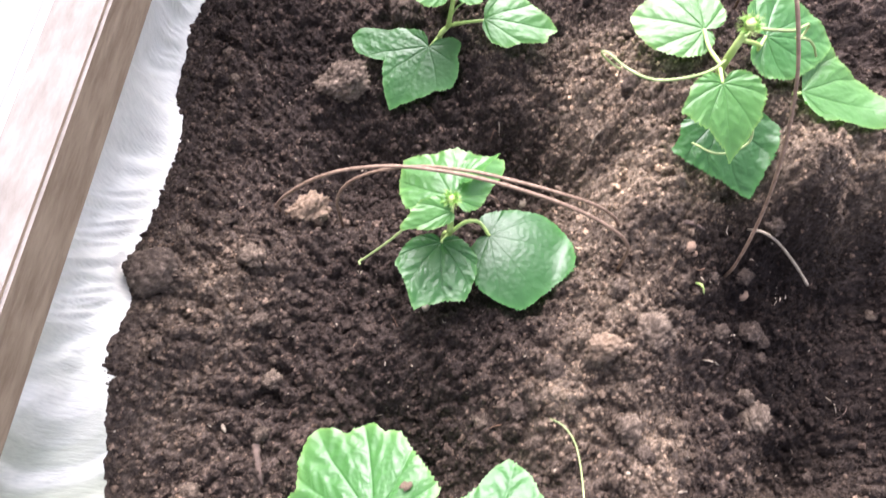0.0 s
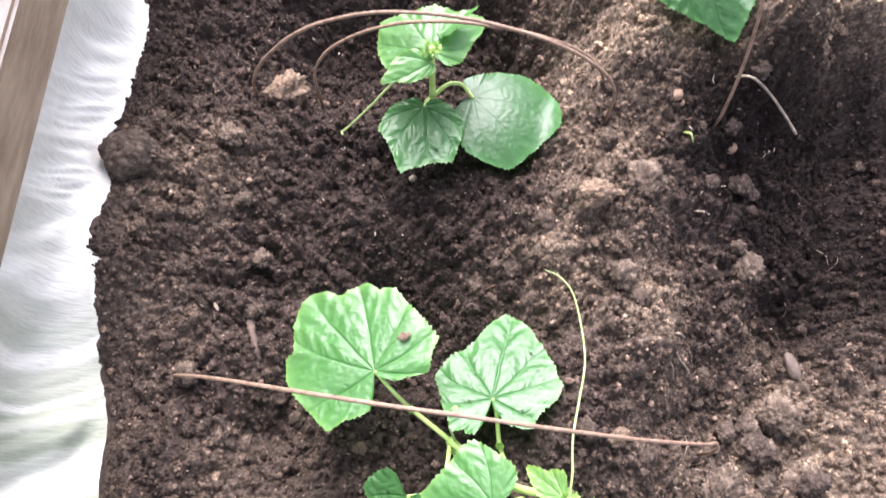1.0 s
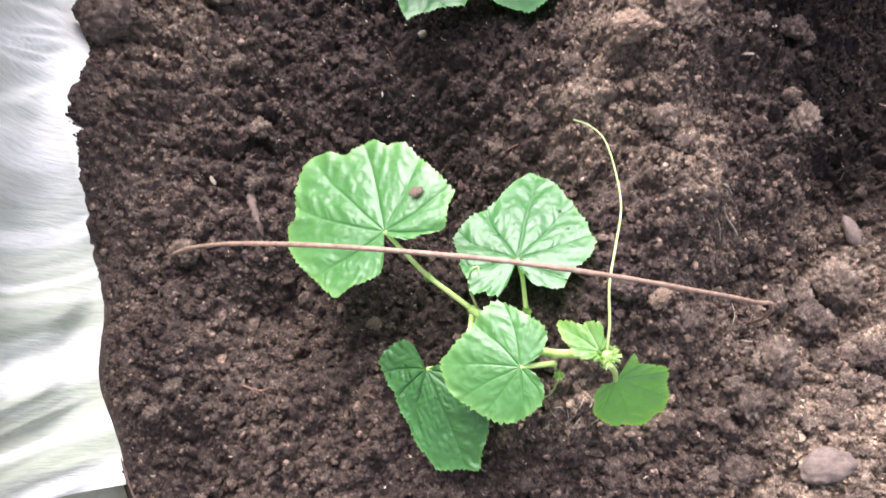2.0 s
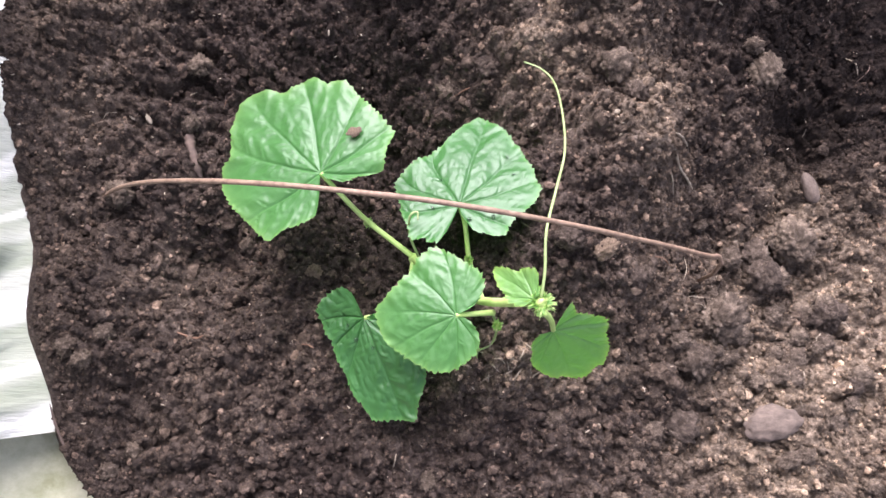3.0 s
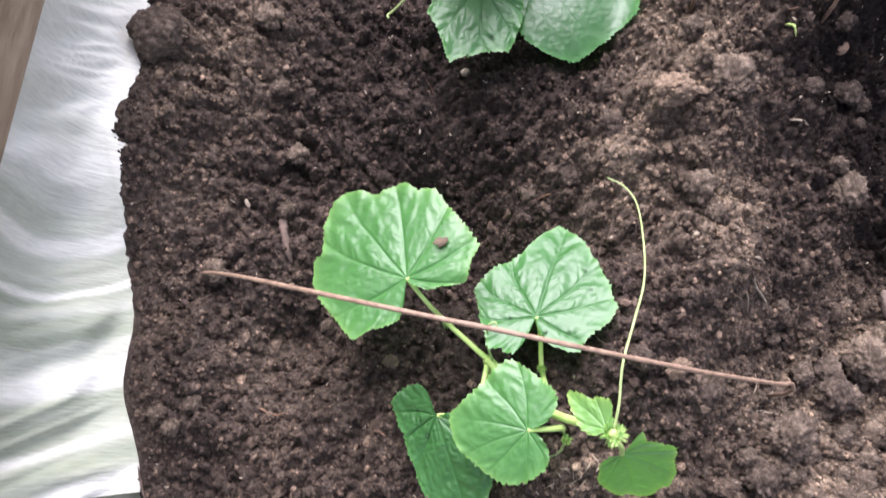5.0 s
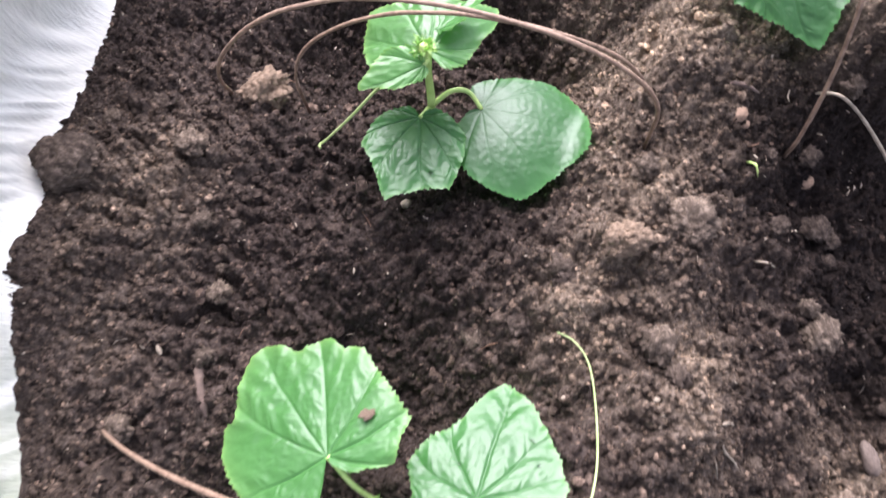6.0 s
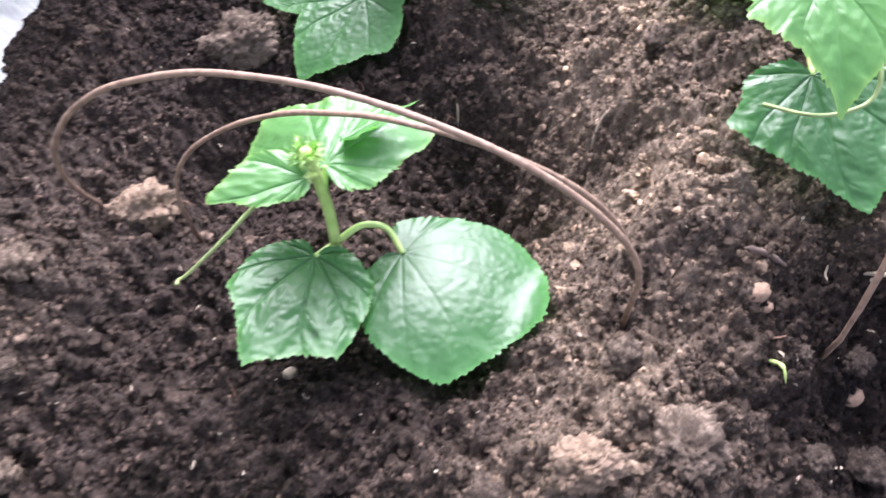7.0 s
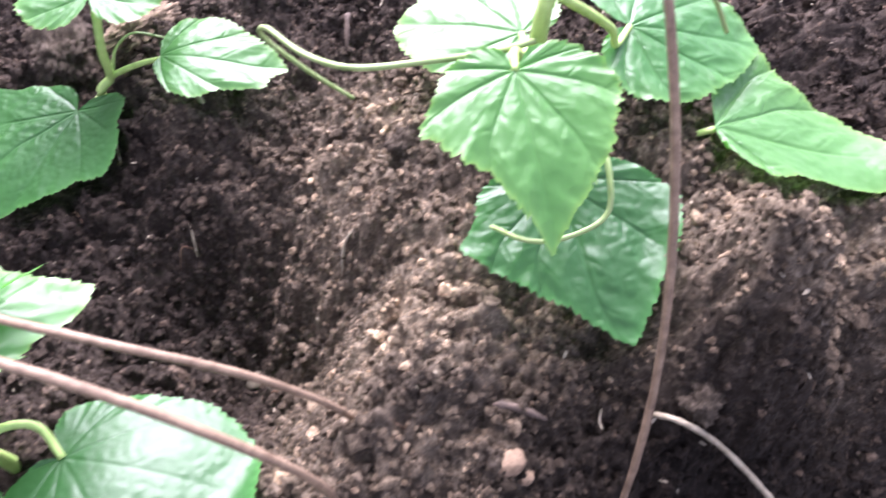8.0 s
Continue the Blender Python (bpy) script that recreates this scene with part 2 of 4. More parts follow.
def steps(stops):
    """Grid lines: (end, spacing) runs from the first end on."""
    out = [stops[0][0]]
    for end, gap in stops[1:]:
        n = max(1, round((end - out[-1]) / gap))
        out += list(out[-1] + (end - out[-1]) * np.arange(1, n + 1) / n)
    return np.array(out)


# ---- ground ----
gx = steps(((0.0, 0), (0.74, 0.0021), (1.1, 0.01), (3.0, 0.06), (14.0, 0.5)))
gy = steps(((-14.0, 0), (-3.0, 0.5), (-0.7, 0.06), (-0.34, 0.01), (0.86, 0.0021), (1.3, 0.01), (4.0, 0.06), (14.0, 0.5)))
GY, GX = np.meshgrid(gy, gx, indexing="ij")
GX = GX + edge(GY) - 0.03
soil = new("ground", sheet("ground", np.stack([GX, GY, soil_height(GX, GY)], -1), SOIL))
give(soil.data, "dry", dry_and_lit(GX, GY))
give(soil.data, "damp_shade", damp_and_shade(GX, GY))
tagged(soil, "dark brown crumbly raised bed of garden soil", "soil", kind="structure")

def ball(subdivisions):
    bm = bmesh.new()
    bmesh.ops.create_icosphere(bm, subdivisions=subdivisions, radius=1)
    out = np.array([v.co[:] for v in bm.verts]), np.array([[v.index for v in f.verts] for f in bm.faces])
    bm.free()
    return out


COARSE, FINE = ball(1), ball(2)
CHIP = np.array([(1, 0, 0), (-1, 0, 0), (0, 1, 0), (0, -1, 0), (0, 0, 1), (0, 0, -1)], float), np.array([(0, 2, 4), (2, 1, 4), (1, 3, 4), (3, 0, 4), (2, 0, 5), (1, 2, 5), (3, 1, 5), (0, 3, 5)])


def scatter(name, x, y, size, material, sink=0.25, flat=0.75, stretch=0.0, shape=COARSE):
    """Many rough lumps on the soil, in one mesh."""
    n = len(x)
    ICO_V, ICO_F = shape
    v = ICO_V[None] * (1 + rng.uniform(-0.32, 0.32, (n, len(ICO_V), 1)))
    v = v * np.stack([rng.uniform(0.7, 1.25, n) + stretch * rng.uniform(0.5, 1, n), rng.uniform(0.65, 1.1, n), rng.uniform(0.55, 1.0, n) * flat], -1)[:, None]
    a, t = rng.uniform(0, 6.283, n), rng.uniform(-0.5, 0.5, n)
    ca, sa, ct, st = np.cos(a)[:, None], np.sin(a)[:, None], np.cos(t)[:, None], np.sin(t)[:, None]
    px, py, pz = v[..., 0] * ct - v[..., 2] * st, v[..., 1], v[..., 0] * st + v[..., 2] * ct
    v = np.stack([px * ca - py * sa, px * sa + py * ca, pz], -1) * size[:, None, None]
    v += np.stack([x, y, soil_height(x, y) + size * (0.5 - sink)], -1)[:, None]
    faces = (ICO_F[None] + (np.arange(n) * len(ICO_V))[:, None, None]).reshape(-1, 3)
    me = fast_mesh(name, v.reshape(-1, 3), faces, False)
    give(me, "dry", np.repeat(dry_and_lit(x, y), len(ICO_V)))
    give(me, "damp_shade", np.repeat(damp_and_shade(x, y), len(ICO_V)))
    me.materials.append(material)
    return new(name, me)


def spread(n, x0=-0.26, x1=0.58, y0=-0.23, y1=0.76):
    x, y = rng.uniform(x0, x1, n), rng.uniform(y0, y1, n)
    keep = x > edge(y) + np.where(y < -0.1, 0.0, 0.007)
    return x[keep], y[keep]


RESTING = ((0.325, 0.34), (-0.01, 0.49), (0.13, 0.25), (0.155, 0.562), (0.026, -0.11), (0.05, 0.24))  # leaves touch the soil here


def small_below_leaves(x, y, size, most):
    close = np.min([np.hypot(x - lx, y - ly) for lx, ly in RESTING], 0) < 0.05
    return np.clip(size, 0, np.where(close, 0.0018, most))


x, y = spread(150000)
tagged(scatter("soil_crumbs", x, y, 0.00125 * np.exp(rng.normal(0, 0.4, len(x))), CRUMB, 0.2, 0.85, 0.0, CHIP), "loose dark brown soil crumbs covering the bed", "soil", kind="stuff")
x, y = spread(24000)
tagged(scatter("soil_lumps", x, y, small_below_leaves(x, y, 0.0019 * np.exp(rng.normal(0, 0.38, len(x))), 0.0055), CRUMB, 0.3, 0.85), "small dark lumps of broken soil", "soil", kind="stuff")
# larger crumbs gather in drifts
x, y = spread(6500)
keep = lattice(x * 14, y * 14, 51) + 0.6 * lattice(x * 40, y * 40, 52) > 0.15
x, y = x[keep], y[keep]
tagged(scatter("coarse_soil_lumps", x, y, small_below_leaves(x, y, 0.0029 * np.exp(rng.normal(0, 0.36, len(x))), 0.0075), CRUMB, 0.45, 0.8, 0.0, FINE), "coarse brown lumps of broken soil in drifts", "soil", kind="stuff")
x, y = spread(1500)
tagged(scatter("straw_flecks", x, y, np.minimum(0.0006 * np.exp(rng.normal(0, 0.45, len(x))), 0.0009), PALE, 0.2, 0.5, 2.4), "pale flecks of straw and root in soil", "straw", kind="stuff")


# ---- helpers for things ----
def thing(name, at, label, category, group=""):
    e = new(name)
    e.location = at
    e.empty_display_size = 0.02
    return tagged(e, label, category, group)


def part(name, me, parent, label=""):
    """Links a mesh, given in world metres, under a thing or a part."""
    o = new(name, me)
    o.parent = parent
    base, p = Vector(), parent
    while p:
        base += Vector(p.location)
        p = p.parent
    me.transform(Matrix.Translation(-base))
    return tagged(o, label)


def smooth_line(points, n=8):
    """Points on a smooth line through the given ones."""
    p = np.array(points, float)
    p = np.vstack([2 * p[0] - p[1], p, 2 * p[-1] - p[-2]])
    out, t = [], np.linspace(0, 1, n, endpoint=False)[:, None]
    for a, b, c, d in zip(p, p[1:], p[2:], p[3:]):
        out.append(0.5 * (2 * b + (c - a) * t + (2 * a - 5 * b + 4 * c - d) * t * t + (3 * b - a - 3 * c + d) * t ** 3))
    return np.vstack(out + [p[-2:-1]])


def bezier(points, n=40):
    p, t, k = np.array(points, float), np.linspace(0, 1, n)[:, None], len(points) - 1
    return sum(math.comb(k, i) * t ** i * (1 - t) ** (k - i) * p[i] for i in range(k + 1))


def tube(name, line, radius, material, tip=1.0, sides=10, wobble=0.0, frayed=False):
    """A round rod along a line; its radius runs to radius * tip."""
    line = np.asarray(line)
    way = np.gradient(line, axis=0)
    way /= np.linalg.norm(way, axis=1)[:, None] + 1e-12
    side = np.cross(way, [0.31, 0.17, 0.93])
    side /= np.linalg.norm(side, axis=1)[:, None] + 1e-12
    up = np.cross(side, way)
    a = np.linspace(0, 2 * math.pi, sides, endpoint=False)
    r = np.linspace(radius, radius * tip, len(line)) * (1 + wobble * rng.uniform(-1, 1, len(line)))
    if frayed:
        r = r * np.clip(1.6 * np.sin(np.linspace(0.12, 3.0, len(line))), 0.2, 1)
    ring = line[:, None] + r[:, None, None] * (np.cos(a)[:, None] * side[:, None] + np.sin(a)[:, None] * up[:, None])
    k = np.arange(len(line) * sides).reshape(len(line), sides)
    k2 = np.roll(k, -1, 1)
    faces = np.stack([k[:-1], k2[:-1], k2[1:], k[1:]], -1).reshape(-1, 4)
    v = np.vstack([ring.reshape(-1, 3), line[:1], line[-1:]])
    ends = [[e, r2[i], r2[(i + 1) % sides], r2[(i + 1) % sides]] for e, r2 in ((len(v) - 2, k[0][::-1]), (len(v) - 1, k[-1])) for i in range(sides)]
    me = bpy.data.meshes.new(name)
    me.from_pydata(v.tolist(), [], faces.tolist() + [e[:3] for e in ends])
    me.polygons.foreach_set("use_smooth", np.full(len(me.polygons), True))
    me.materials.append(material)
    return me


def leaf_blade(name, base, tip, up, rim, dome=0.10, droop=0.0, tone=0.35, seed=0, cup=0.0, pucker=0.22, tent=0.0, ribs=1.0):
    """A cucumber leaf: toothed outline round the stalk's end by (degrees, millimetres), sunken veins, quilted blade."""
    rnd = np.random.default_rng(seed)
    base, n = np.array(base), np.array(up, float)
    n /= np.linalg.norm(n)
    u = np.array(tip) - base
    u -= (u @ n) * n
    u /= np.linalg.norm(u)
    v = np.cross(n, u)
    deg, mm = np.array([a for a, _ in rim], float), np.array([r for _, r in rim], float) / 1000
    full = mm.max()
    th = np.radians(np.linspace(deg[0], deg[-1], int(np.clip(4200 * full, 44, 310))))
    R = np.interp(th, np.radians(deg), mm)
    R = 0.25 * np.roll(R, 1) + 0.5 * R + 0.25 * np.roll(R, -1)
    R[0], R[-1] = mm[0], mm[-1]
    run = np.cumsum(np.r_[0, np.hypot(np.diff(R * np.cos(th)), np.diff(R * np.sin(th)))])
    saw = (run / 0.0046 + 0.5 * lattice(run * 60, run * 0, seed + 5) + rnd.uniform(0, 1)) % 1
    R = R + 0.0014 * (np.where(saw < 0.7, saw / 0.7, (1 - saw) / 0.3) - 0.5) + 0.0005 * rnd.normal(0, 1, len(R))
    rho = np.linspace(0, 1, int(np.clip(1100 * full, 11, 85)))
    a, b = np.outer(rho, R * np.cos(th)), np.outer(rho, R * np.sin(th))
    # veins: fingers from the stalk, with side veins off each
    mains = np.radians([d + 5 * math.sin(2.1 * seed + d) for d in (-112, -72, -36, 0, 36, 72, 112) if deg[0] + 14 < d < deg[-1] - 14])
    turn = th[None] + 0.16 * rho[:, None] ** 1.4 * np.sin(th)[None] + 0.07 * rho[:, None] * lattice(3 * rho[:, None] + seed, th[None] * 1.3, seed + 41)
    away = turn[..., None] - mains
    nearest = np.abs(away).argmin(-1)
    away = np.take_along_axis(away, nearest[..., None], -1)[..., 0]
    reach = np.hypot(a, b)
    along, off = reach * np.cos(away), np.abs(reach * np.sin(away))
    rank = np.where(np.abs(mains[nearest]) < 0.3, 1.15, 0.85)
    wide = 0.014 * full * (1 - 0.6 * rho[:, None]) * rank
    main = np.exp(-(off / wide) ** 2)
    pitch = 0.21 * full
    f = (along - 0.8 * off + 0.9 * off ** 2 / full + 0.07 * full * lattice(a * 30, b * 30, seed + 9)) / pitch + 0.5 * (away > 0)
    near = np.abs(f - np.round(f)) * pitch * 0.75
    half = 0.5 * np.diff(mains).min() if len(mains) > 1 else 0.6
    fade = np.clip(1.15 - (np.abs(away) / half) ** 2, 0, 1)
    twig = np.exp(-(near / (0.009 * full)) ** 2) * fade * (rho[:, None] > 0.12) * (np.round(f) > 0)
    vein = np.clip(np.maximum(main, 0.55 * twig), 0, 1)
    quilt = np.sin(math.pi * np.clip(off / (0.3 * full), 0, 1)) * np.cos(2 * math.pi * (f - np.round(f)))
    cx = 0.42 * full
    lift = dome * (full - ((a - cx) ** 2 + b ** 2) / full) - droop * np.clip(a, 0, None) ** 2 / full + cup * b ** 2 / full - tent * (np.sqrt(b ** 2 + (0.2 * full) ** 2) - 0.2 * full)
    w = lift + full * (0.021 * min(1, ribs + 0.1) * rho[:, None] * np.sin(0.5 * math.pi * np.clip(np.abs(away) / half, 0, 1)) + ribs * (0.0090 * quilt * fade - 0.0065 * vein) + pucker * 0.007 * np.abs(lattice(a * 240, b * 240 + seed, seed + 1)) * (1 - vein)) + 0.012 * min(ribs, 1) * full * lattice(a * 38 + seed * 7.3, b * 38, seed) + 0.0016 * rho[:, None] ** 4 * lattice(th * 9 + seed, th * 0 + 0.5, seed + 3)[None]
    w -= w[0, 0]
    p = base + a[..., None] * u + b[..., None] * v + w[..., None] * n
    rest = bed(p[..., 0], p[..., 1]) + 0.013
    p[..., 2] = rest + 0.005 * np.logaddexp(0, (p[..., 2] - rest) / 0.005)
    me = sheet(name, p, LEAF)
    for key, value in (("vein", min(ribs, 1) * np.maximum(0.30 * main, 0.24 * twig)), ("tone", np.clip(tone + 0.1 * rho[:, None] ** 6 + 0.2 * rho[:, None] ** 30 + 0 * vein, 0, 1))):
        me.attributes.new(key, "FLOAT", "POINT").data.foreach_set("value", value.astype(np.float32).ravel())
    return me


def add_leaf(plant, stalk, label="", **kw):
    """A leaf under its plant, with the stalk that carries it."""
    o = part("leaf", leaf_blade("leaf", **kw), plant, label)
    if stalk:
        part("leaf_stalk", tube("leaf_stalk", smooth_line(list(stalk) + [kw["base"]]), 0.0021, STALK, 0.75), o)
    return o


def lump_mesh(name, rough, seed, material, subdivisions=4, crumbs=0.0):
    """A lump of unit radius with knobs and hollows."""
    bm = bmesh.new()
    bmesh.ops.create_icosphere(bm, subdivisions=subdivisions, radius=1)
    for v in bm.verts:
        p = v.co.normalized()
        k = noise.fractal(p * 1.3 + Vector((seed * 3.1, 0, 0)), 0.9, 2.1, 3) + 0.6 * abs(noise.noise(p * 4.1 + Vector((0, seed * 5.3, 0))))
        k += crumbs * abs(noise.noise(p * 9 + Vector((0, 0, seed * 2.7))))
        k += 0.7 * crumbs * (noise.noise(p * 17 + Vector((seed, 0, 0))) + 0.6 * noise.noise(p * 37 + Vector((0, seed, 0))))
        v.co = p * (1 + rough * k)
    me = bpy.data.meshes.new(name)
    bm.to_mesh(me)
    bm.free()
    me.polygons.foreach_set("use_smooth", np.full(len(me.polygons), True))
    me.materials.append(material)
    return me


def bud(plant, at, size=0.011, seed=1):
    """The growing tip: a knot of tiny folded leaves."""
    rnd = np.random.default_rng(seed)
    knob = lump_mesh("growing_tip", 0.3, seed, STALK, 3, 0.8)
    knob.transform(Matrix.Translation(at) @ Matrix.Scale(0.27 * size, 4))
    core = part("growing_tip", knob, plant, "knobbly pale green heart of the growing tip")
    for k in range(15):
        a = k * 2.4 + rnd.uniform(-0.3, 0.3)
        way = np.array([math.cos(a), math.sin(a), rnd.uniform(0.3, 1.4)])
        start = np.array(at) + 0.3 * size * np.array([math.cos(a), math.sin(a), rnd.uniform(-0.8, 0.8)])
        end = start + size * way
        rim = [(-150, 2), (-100, 3), (-50, 4), (-20, 5.5), (0, 8), (20, 5.5), (50, 4), (100, 3), (150, 2)]
        rim = [(d, r * rnd.uniform(0.3, 0.65) * size / 0.012) for d, r in rim]
        part("bud_leaf", leaf_blade("bud_leaf", tuple(start), tuple(end), tuple(np.cross(np.cross(way, (0, 0, 1)), way) + (0.01, 0, 0.2)), rim, 0.1, 0.5, rnd.uniform(0.62, 0.85), seed + k, 1.8), core, "tiny yellow-green unfolding leaf")
    rings, faces = [], []
    for k in range(220):
        way = rnd.normal(0, 1, 3)
        way /= np.linalg.norm(way)
        root = np.array(at) + way * size * rnd.uniform(0.2, 0.6)
        side = np.cross(way, (0.3, 0.5, 0.8))
        side *= 0.00022 / np.linalg.norm(side)
        other = np.cross(way, side)
        rings += [root + side, root - 0.5 * side + 0.87 * other, root - 0.5 * side - 0.87 * other, root + way * 0.22 * size]
        faces += [[4 * k + i, 4 * k + (i + 1) % 3, 4 * k + 3] for i in range(3)]
    me = bpy.data.meshes.new("bud_hair")
    me.from_pydata([tuple(p) for p in rings], [], faces)
    me.materials.append(STALK)
    part("bud_hair", me, core, "fine pale hairs on the growing tip")


# ---- cucumber plants ----
young = thing("cucumber_plant", (0.055, -0.028, 0.0), "young cucumber plant with five broad leaves and a long tendril", "cucumber plant", "cucumber plants in the bed")
part("stem", tube("stem", smooth_line(((0.055, -0.03, -0.03), (0.052, -0.022, 0.02), (0.042, -0.005, 0.05), (0.066, -0.028, 0.062), (0.088, -0.043, 0.08), (0.118, -0.053, 0.138))), 0.0039, STALK, 0.7), young)
add_leaf(young, ((0.042, -0.005, 0.052), (0.026, 0.009, 0.055), (0.012, 0.021, 0.06), (0.001, 0.031, 0.083)), "broad pale green leaf with a brown blemish", base=(-0.013, 0.047, 0.097), tip=(-0.019, 0.123, 0.079), up=(-0.22, 0.2, 0.95), dome=0.10, tone=0.42, seed=1, pucker=0.35,
    rim=[(-150, 6), (-135, 12), (-124, 22), (-113, 27), (-101, 43), (-83, 48), (-73, 56), (-59, 55), (-43, 57), (-31, 61), (-21, 70), (-13, 71), (-9, 69), (0, 78), (11, 77), (18, 75), (23, 84), (32, 96), (44, 91), (58, 79), (65, 73), (69, 80), (82, 76), (103, 63), (113, 59), (133, 57), (137, 49), (144, 41), (159, 34), (170, 27), (176, 12)])
add_leaf(young, ((0.088, -0.043, 0.078), (0.083, -0.02, 0.06), (0.081, -0.008, 0.06), (0.08, 0.012, 0.07)), "kite-shaped green leaf with deep veins", base=(0.077, 0.023, 0.08), tip=(0.097, 0.098, 0.042), up=(-0.03, 0.42, 0.9), dome=0.10, tone=0.29, seed=2, pucker=0.5,
    rim=[(-165, 6), (-152, 16), (-145, 24), (-137, 28), (-120, 40), (-108, 37), (-99, 39), (-92, 43), (-69, 57), (-62, 56), (-40, 61), (-25, 68), (-14, 77), (-7, 81), (0, 86), (9, 74), (21, 57), (37, 51), (53, 52), (73, 51), (89, 42), (119, 38), (139, 41), (148, 35), (163, 34), (170, 22), (175, 8)])
add_leaf(young, ((0.094, -0.052, 0.088), (0.084, -0.053, 0.098)), "rounded mid green leaf held level", base=(0.070, -0.054, 0.105), tip=(0.027, -0.069, 0.089), up=(-0.30, -0.06, 0.94), dome=0.17, tone=0.43, seed=3, pucker=0.5,
    rim=[(-179, 10), (-168, 18), (-158, 25), (-145, 30), (-116, 35), (-102, 42), (-92, 48), (-78, 46), (-64, 43), (-47, 46), (-36, 50), (-26, 56), (-15, 53), (0, 48), (11, 43), (24, 40), (45, 38), (61, 34), (77, 30), (92, 27), (104, 24), (117, 19), (128, 14), (143, 6)])
add_leaf(young, ((0.042, -0.008, 0.05), (0.036, -0.032, 0.054), (0.022, -0.044, 0.055)), "dark green leaf hanging towards the soil", base=(0.006, -0.046, 0.053), tip=(0.026, -0.115, 0.039), up=(-0.34, -0.2, 0.9), dome=0.08, tone=0.27, seed=4, pucker=1.8, ribs=1.5,
    rim=[(-178, 8), (-172, 18), (-161, 27), (-145, 31), (-115, 39), (-76, 31), (-43, 40), (-21, 60), (-14, 72), (-2, 73), (10, 79), (15, 71), (34, 58), (47, 52), (61, 38), (78, 22), (95, 9)])
add_leaf(young, ((0.118, -0.055, 0.135), (0.126, -0.062, 0.122)), "small green leaf hanging from the growing tip", base=(0.129, -0.067, 0.106), tip=(0.151, -0.096, 0.057), up=(0.11, -0.82, 0.55), dome=0.06, tone=0.6, seed=5,
    rim=[(-103, 8), (-81, 15), (-55, 23), (-42, 35), (-26, 45), (-17, 48), (-10, 51), (-5, 56), (0, 61), (12, 54), (18, 55), (26, 50), (50, 36), (73, 34), (88, 28), (101, 21), (118, 20), (134, 25), (142, 8)])
add_leaf(young, None, "small folded young leaf", base=(0.115, -0.052, 0.146), tip=(0.094, -0.030, 0.130), up=(-0.54, 0.18, 0.82), dome=0.1, tone=0.66, seed=6, cup=0.5,
    rim=[(-110, 3), (-72, 10), (-65, 16), (-18, 21), (0, 36), (21, 21), (45, 14), (80, 5)])
bud(young, (0.119, -0.054, 0.143), 0.0125, 20)
part("tendril", tube("tendril", smooth_line(((0.119, -0.052, 0.145), (0.122, -0.037, 0.15), (0.125, -0.014, 0.15), (0.134, 0.012, 0.14), (0.144, 0.041, 0.125), (0.149, 0.076, 0.1), (0.149, 0.106, 0.08), (0.142, 0.123, 0.068), (0.131, 0.13, 0.066))), 0.00095, TENDRIL, 0.55, 7), young, "long thin pale tendril")
part("tendril", tube("tendril", smooth_line(((0.046, -0.006, 0.06), (0.042, 0.006, 0.075), (0.044, 0.015, 0.09), (0.049, 0.017, 0.092), (0.049, 0.012, 0.09))), 0.001, TENDRIL, 0.6, 7), young)
part("tendril", tube("tendril", smooth_line(((0.094, -0.054, 0.088), (0.096, -0.062, 0.07), (0.092, -0.07, 0.055), (0.083, -0.074, 0.05), (0.082, -0.08, 0.045))), 0.001, TENDRIL, 0.6, 7), young)

for place in ((0.081, -0.012, 0.063), (0.096, -0.06, 0.084), (0.012, 0.021, 0.056)):
    bud(young, place, 0.0052, int(1000 * place[0]) + 100)

bushy = thing("cucumber_plant", (0.038, 0.316, 0.0), "young cucumber plant with four leaves under crossed wires", "cucumber plant", "cucumber plants in the bed")
part("stem", tube("stem", smooth_line(((0.036, 0.318, -0.02), (0.038, 0.312, 0.04), (0.043, 0.303, 0.066), (0.044, 0.304, 0.1), (0.045, 0.298, 0.15))), 0.0036, STALK, 0.75), bushy)
add_leaf(bushy, ((0.043, 0.302, 0.068),), "five-cornered dark green leaf", base=(0.035, 0.290, 0.073), tip=(0.033, 0.233, 0.070), up=(0.10, -0.04, 0.99), dome=0.08, tone=0.28, seed=7, pucker=0.9, ribs=1.3,
    rim=[(-150, 5), (-135, 12), (-114, 17), (-91, 28), (-72, 39), (-60, 48), (-44, 49), (-32, 55), (-18, 70), (-12, 64), (6, 57), (24, 61), (27, 58), (39, 49), (60, 40), (68, 38), (83, 27), (116, 16), (140, 6)])
add_leaf(bushy, ((0.045, 0.303, 0.07), (0.058, 0.31, 0.076), (0.071, 0.311, 0.073)), "large rounded leaf resting on the soil", base=(0.081, 0.300, 0.066), tip=(0.128, 0.247, 0.056), up=(0.12, -0.05, 0.98), dome=0.30, tone=0.17, seed=8, ribs=0.2,
    rim=[(-130, 6), (-105, 16), (-92, 26), (-73, 36), (-59, 48), (-47, 57), (-32, 67), (-20, 77), (-1, 75), (12, 78), (26, 86), (37, 84), (47, 81), (58, 74), (62, 71), (73, 63), (87, 47), (117, 30), (156, 23), (170, 16)])
